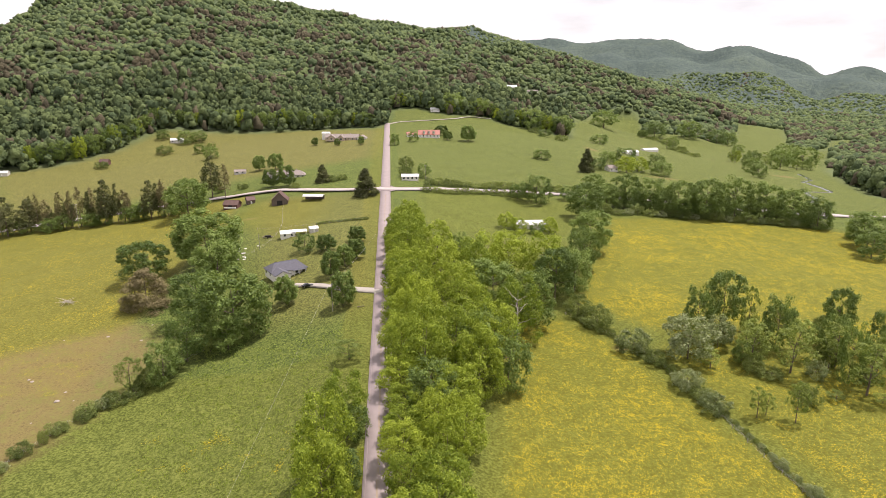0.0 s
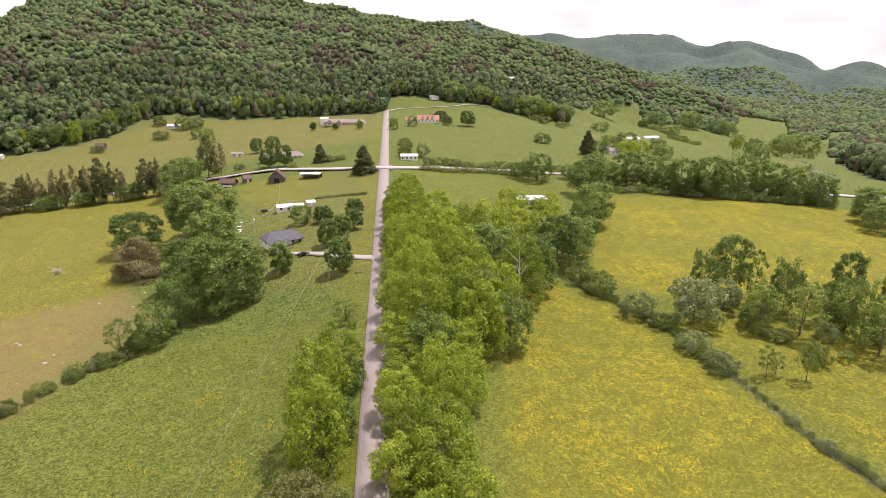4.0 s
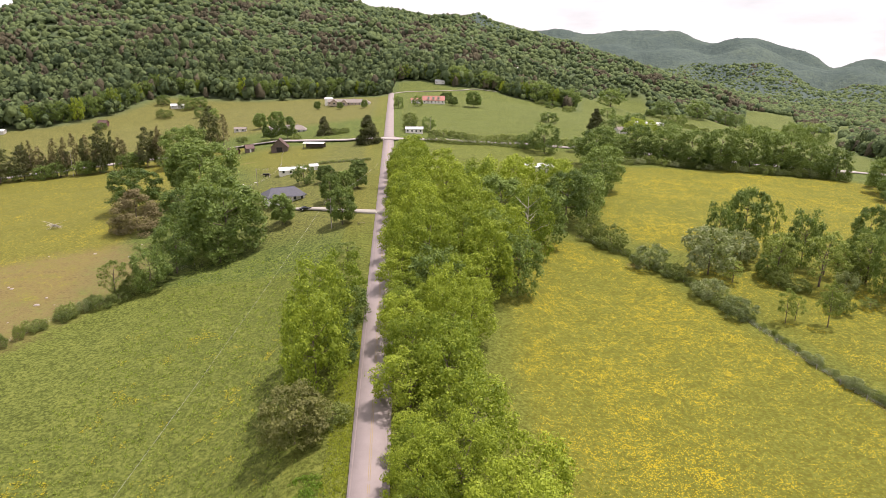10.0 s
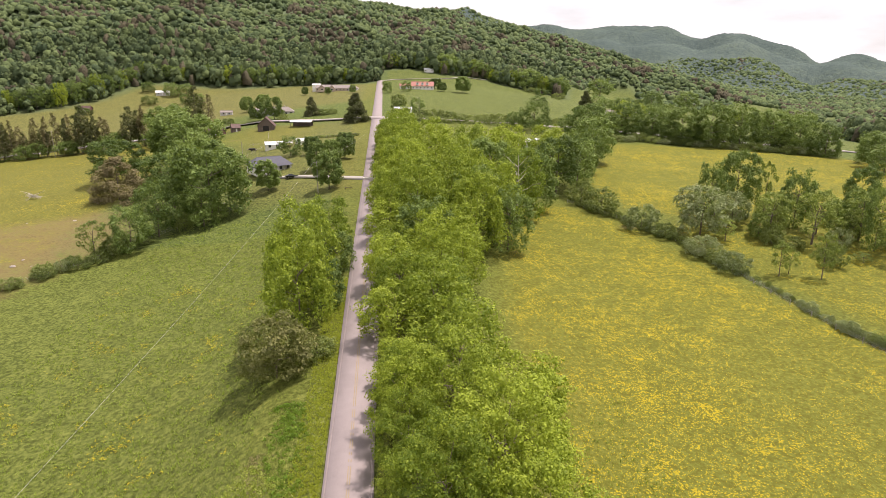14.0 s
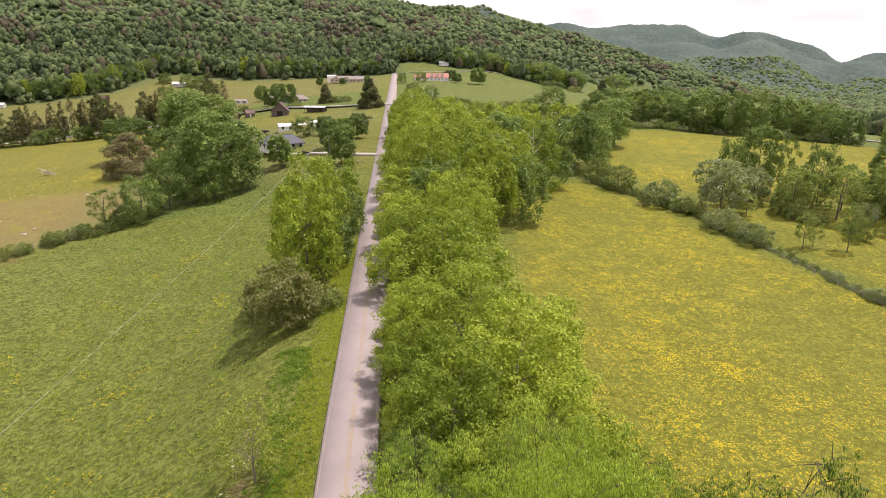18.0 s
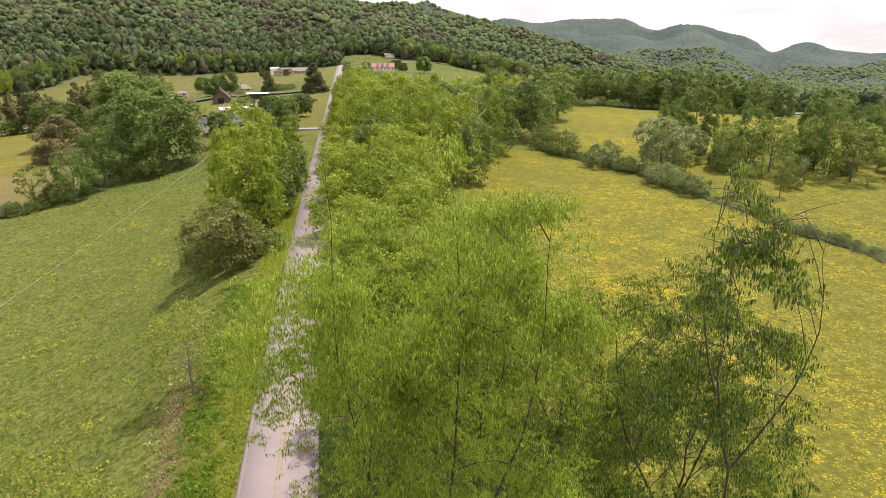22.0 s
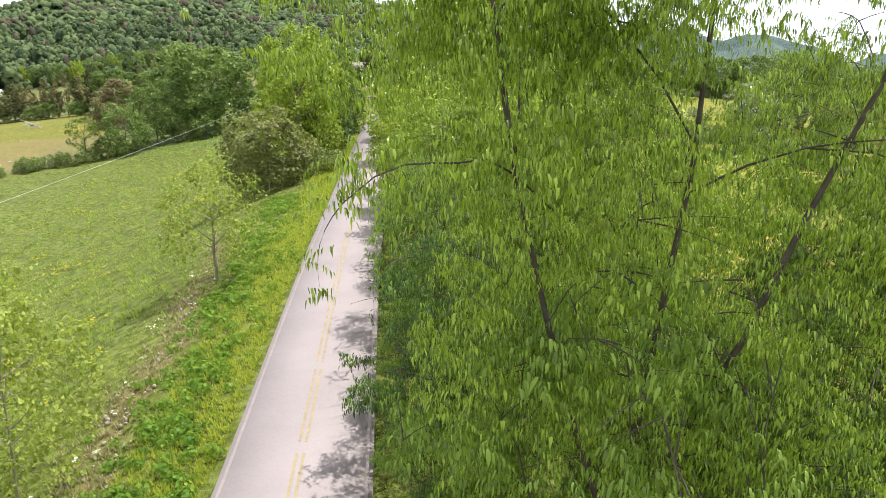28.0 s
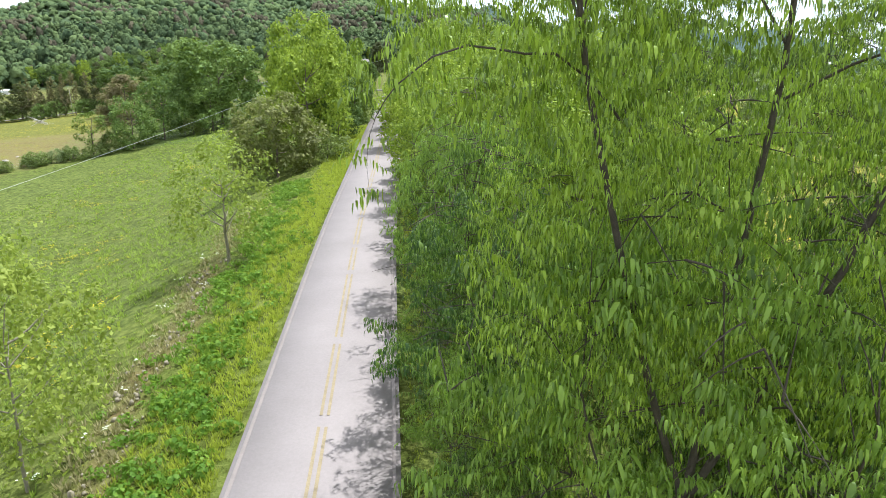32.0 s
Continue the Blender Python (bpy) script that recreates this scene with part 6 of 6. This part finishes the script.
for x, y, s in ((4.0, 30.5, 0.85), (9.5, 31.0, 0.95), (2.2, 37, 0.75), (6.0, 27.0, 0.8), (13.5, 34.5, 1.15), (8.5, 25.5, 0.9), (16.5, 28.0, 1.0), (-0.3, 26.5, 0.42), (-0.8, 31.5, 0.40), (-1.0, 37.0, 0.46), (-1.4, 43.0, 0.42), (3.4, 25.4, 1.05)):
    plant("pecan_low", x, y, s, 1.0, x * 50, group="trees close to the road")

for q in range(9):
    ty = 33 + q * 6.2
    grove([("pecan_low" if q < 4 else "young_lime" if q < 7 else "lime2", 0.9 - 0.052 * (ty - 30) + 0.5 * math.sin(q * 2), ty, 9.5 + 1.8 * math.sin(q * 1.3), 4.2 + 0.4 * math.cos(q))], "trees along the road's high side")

# a thin sapling at the foot of the bank, half bare
SAPLING_BARK = plain("sapling_bark", (0.20, 0.175, 0.12), 0.85, scale=4, vary=0.3)
SAPLING_LEAF = leaves("sapling_leaves", (0.130, 0.165, 0.026), (0.330, 0.365, 0.070), 0.42)
KINDS["sapling"] = tree_kind("sapling", "thin half-bare sapling with small pale leaves at the field's edge", broadleaf_meshes(101, 7, 3.0, SAPLING_LEAF, 0.19, 70, 40, 0.06, 0.04, stout=0.45, bark=SAPLING_BARK))
BUILT["sapling"] = (7, 3.0)
plant("sapling", -14.9, 32.0, 1.2, 0.85, 20)
plant("sapling", -18.2, 35.2, 1.35, 0.75, 200)
KINDS["bare_sapling"] = tree_kind("sapling", "thin nearly bare sapling with a few yellowish leaves on the bank", broadleaf_meshes(103, 7, 3.0, SAPLING_LEAF, 0.22, 70, 30, 0.08, 0.03, stout=0.75, bark=SAPLING_BARK))
plant("bare_sapling", -15.5, 54.0, 1.2, 0.95, 120)

# ---- verge: weeds and tufts on the bank ----
rng = np.random.default_rng(77)
WEED_LEAF = leaves("weed_leaves", (0.100, 0.190, 0.022), (0.300, 0.430, 0.060), 0.45)
WEEDS = tuft_variants(6, 120, 34, 0.36, 0.75)
x = rng.uniform(-20, -8.4, 5200)
y = 18 + 62 * rng.uniform(0, 1, 5200) ** 1.2
mid_line = -10.6 - 0.14 * (y - 32)
on = rng.uniform(size=5200) < np.exp(-(((x - mid_line) / 1.7) ** 2)) * (0.35 + 0.65 * (ripple(x, y, 9, 3) > -0.1))
joined_crowns("verge_weeds", rng, x[on], y[on], rng.uniform(0.22, 0.55, on.sum()), WEEDS, WEED_LEAF, "thick green weeds on the road bank", 0.05)["category"] = "weeds"
BLADES = []
for q in range(5):
    r2 = np.random.default_rng(200 + q)
    nb = 9
    a = r2.uniform(0, 6.28, nb)
    foot = np.stack([np.cos(a), np.sin(a), 0 * a], 1) * r2.uniform(0, 0.5, (nb, 1))
    tip = foot + np.stack([np.cos(a) * 0.5, np.sin(a) * 0.5, r2.uniform(0.6, 1.1, nb)], 1)
    wide = np.stack([-np.sin(a), np.cos(a), 0 * a], 1) * 0.10
    v = np.stack([foot - wide, foot + wide, tip], 1).reshape(-1, 3)
    BLADES.append((v, np.arange(nb * 3).reshape(-1, 3)))
GRASS_BLADE = leaves("grass_blades", (0.120, 0.168, 0.028), (0.310, 0.375, 0.080), 0.45)
VERGE_BLADE = leaves("verge_blades", (0.190, 0.225, 0.024), (0.400, 0.420, 0.050), 0.45)
u, y = -3.15 - 3.6 * rng.uniform(0, 1, 15000) ** 1.3, -30 + 154 * rng.uniform(0, 1, 15000)
u = np.where(rng.uniform(size=15000) < 0.2, -u, u)
x = ROAD_X0 + ROAD_SLOPE * y + u + 0.9 * (1 - ease((y - 15) / 50))
joined_crowns("verge_grass", rng, x, y, rng.uniform(0.16, 0.34, len(x)), BLADES, VERGE_BLADE, "bright lime-green grass along the road's edge", 0.03)["category"] = "grass"
x, y = rng.uniform(-60, 34, 36000), rng.uniform(-25, 100, 36000)
uu = x - ROAD_X0 - ROAD_SLOPE * y
on = ((uu < -4.2) | (uu > 4.2)) & (rng.uniform(size=len(x)) < np.clip(np.minimum(1.15 - y / 85, 0.25 + (y + 25) / 50), 0.0, 1)) & (np.abs(x - (-13.0 - 0.165 * (y - 32.5))) > 1.1)
joined_crowns("meadow_grass", rng, x[on], y[on], rng.uniform(0.18, 0.42, on.sum()), BLADES, GRASS_BLADE, "tufts of meadow grass beside the road", 0.03)["category"] = "grass"

# ---- buttercup heads and dark clumps standing in the near fields ----
rng = np.random.default_rng(5)
HEADS = []
for q in range(4):
    r2 = np.random.default_rng(300 + q)
    c = np.c_[r2.normal(scale=0.55, size=(7, 2)), r2.uniform(0.7, 1.2, 7)]
    v = (c[:, None] + np.array([[-1, -1, 0], [1, -1, 0.3], [1, 1, 0], [-1, 1, -0.3]])[None] * 0.17).reshape(-1, 3)
    HEADS.append((v, np.arange(28).reshape(-1, 4)))
PETAL = leaves("buttercup_petals", (0.38, 0.30, 0.012), (0.64, 0.50, 0.020), 0.3)
x, y = rng.uniform(16, 135, 60000), rng.uniform(25, 205, 60000)
on = inside(YELLOW_FIELD, x, y) & (ripple(x, y, 6, 3) + ripple(x, y, 23, 8) + rng.uniform(-1.2, 1.2, len(x)) > 1.6)
joined_crowns("buttercups", rng, x[on], y[on], rng.uniform(0.12, 0.23, on.sum()), HEADS, PETAL, "yellow buttercup heads standing over the meadow", 0.1)["category"] = "flowers"
x, y = rng.uniform(-75, -14, 26000), rng.uniform(40, 190, 26000)
uu = x - ROAD_X0 - ROAD_SLOPE * y
on = (uu < -13) & (uu > -66) & (ripple(x, y, 9, 2) + rng.uniform(-1, 1, len(x)) > 0.3)
joined_crowns("pasture_tufts", rng, x[on], y[on], rng.uniform(0.25, 0.5, on.sum()), BLADES, GRASS_BLADE, "dark coarse tufts grazed round in the low pasture", 0.05)["category"] = "grass"

# ---- buttercup drifts in the low pasture, pale stones and white umbels on the bank ----
x, y = rng.uniform(-75, -15, 40000), rng.uniform(28, 150, 40000)
uu = x - ROAD_X0 - ROAD_SLOPE * y
on = (uu < -11.5 - 0.1 * (y - 30)) & (ripple(x, y, 11, 5) + ripple(x, y, 30, 4) + rng.uniform(-1.0, 1.0, len(x)) > 1.45)
joined_crowns("buttercups", rng, x[on], y[on], rng.uniform(0.14, 0.30, on.sum()), HEADS, PETAL, "drifts of yellow buttercups in the low pasture", 0.05)["category"] = "flowers"
PALE_STONE = plain("pale_stone", (0.27, 0.225, 0.165), 0.9, scale=6, vary=0.25, bump=0.01)
y = rng.uniform(17, 56, 420)
x = -13.0 - 0.165 * (y - 32.5) + 0.5 * np.sin(y * 0.45) + rng.normal(scale=0.5, size=420)
joined_crowns("bank_stones", rng, x, y, 0.03 + 0.09 * rng.uniform(0, 1, 420) ** 3, lump_variants(5, 400), PALE_STONE, "small pale stones on the bare bank", 0.02)["category"] = "stones"
UMBEL = leaves("umbel_white", (0.62, 0.62, 0.52), (0.80, 0.80, 0.74), 0.2)
y = rng.uniform(24, 62, 130)
x = -14.4 - 0.165 * (y - 32.5) + rng.normal(scale=0.7, size=130)
on = (ripple(x, y, 5, 2) > 0.1) & (rng.uniform(size=130) < 0.45)
joined_crowns("white_umbels", rng, x[on], y[on], rng.uniform(0.12, 0.24, on.sum()), HEADS, UMBEL, "white umbel flowers standing along the bank", 0.0)["category"] = "flowers"
STALK = leaves("dry_stalks", (0.20, 0.165, 0.080), (0.42, 0.36, 0.20), 0.2)
y = rng.uniform(17, 70, 1500)
x = -13.3 - 0.165 * (y - 32.5) + 0.5 * np.sin(y * 0.45) + rng.normal(scale=0.75, size=1500)
joined_crowns("dry_grass", rng, x, y, rng.uniform(0.12, 0.34, 1500), BLADES, STALK, "dry straw-coloured grass along the bare bank", 0.02)["category"] = "grass"
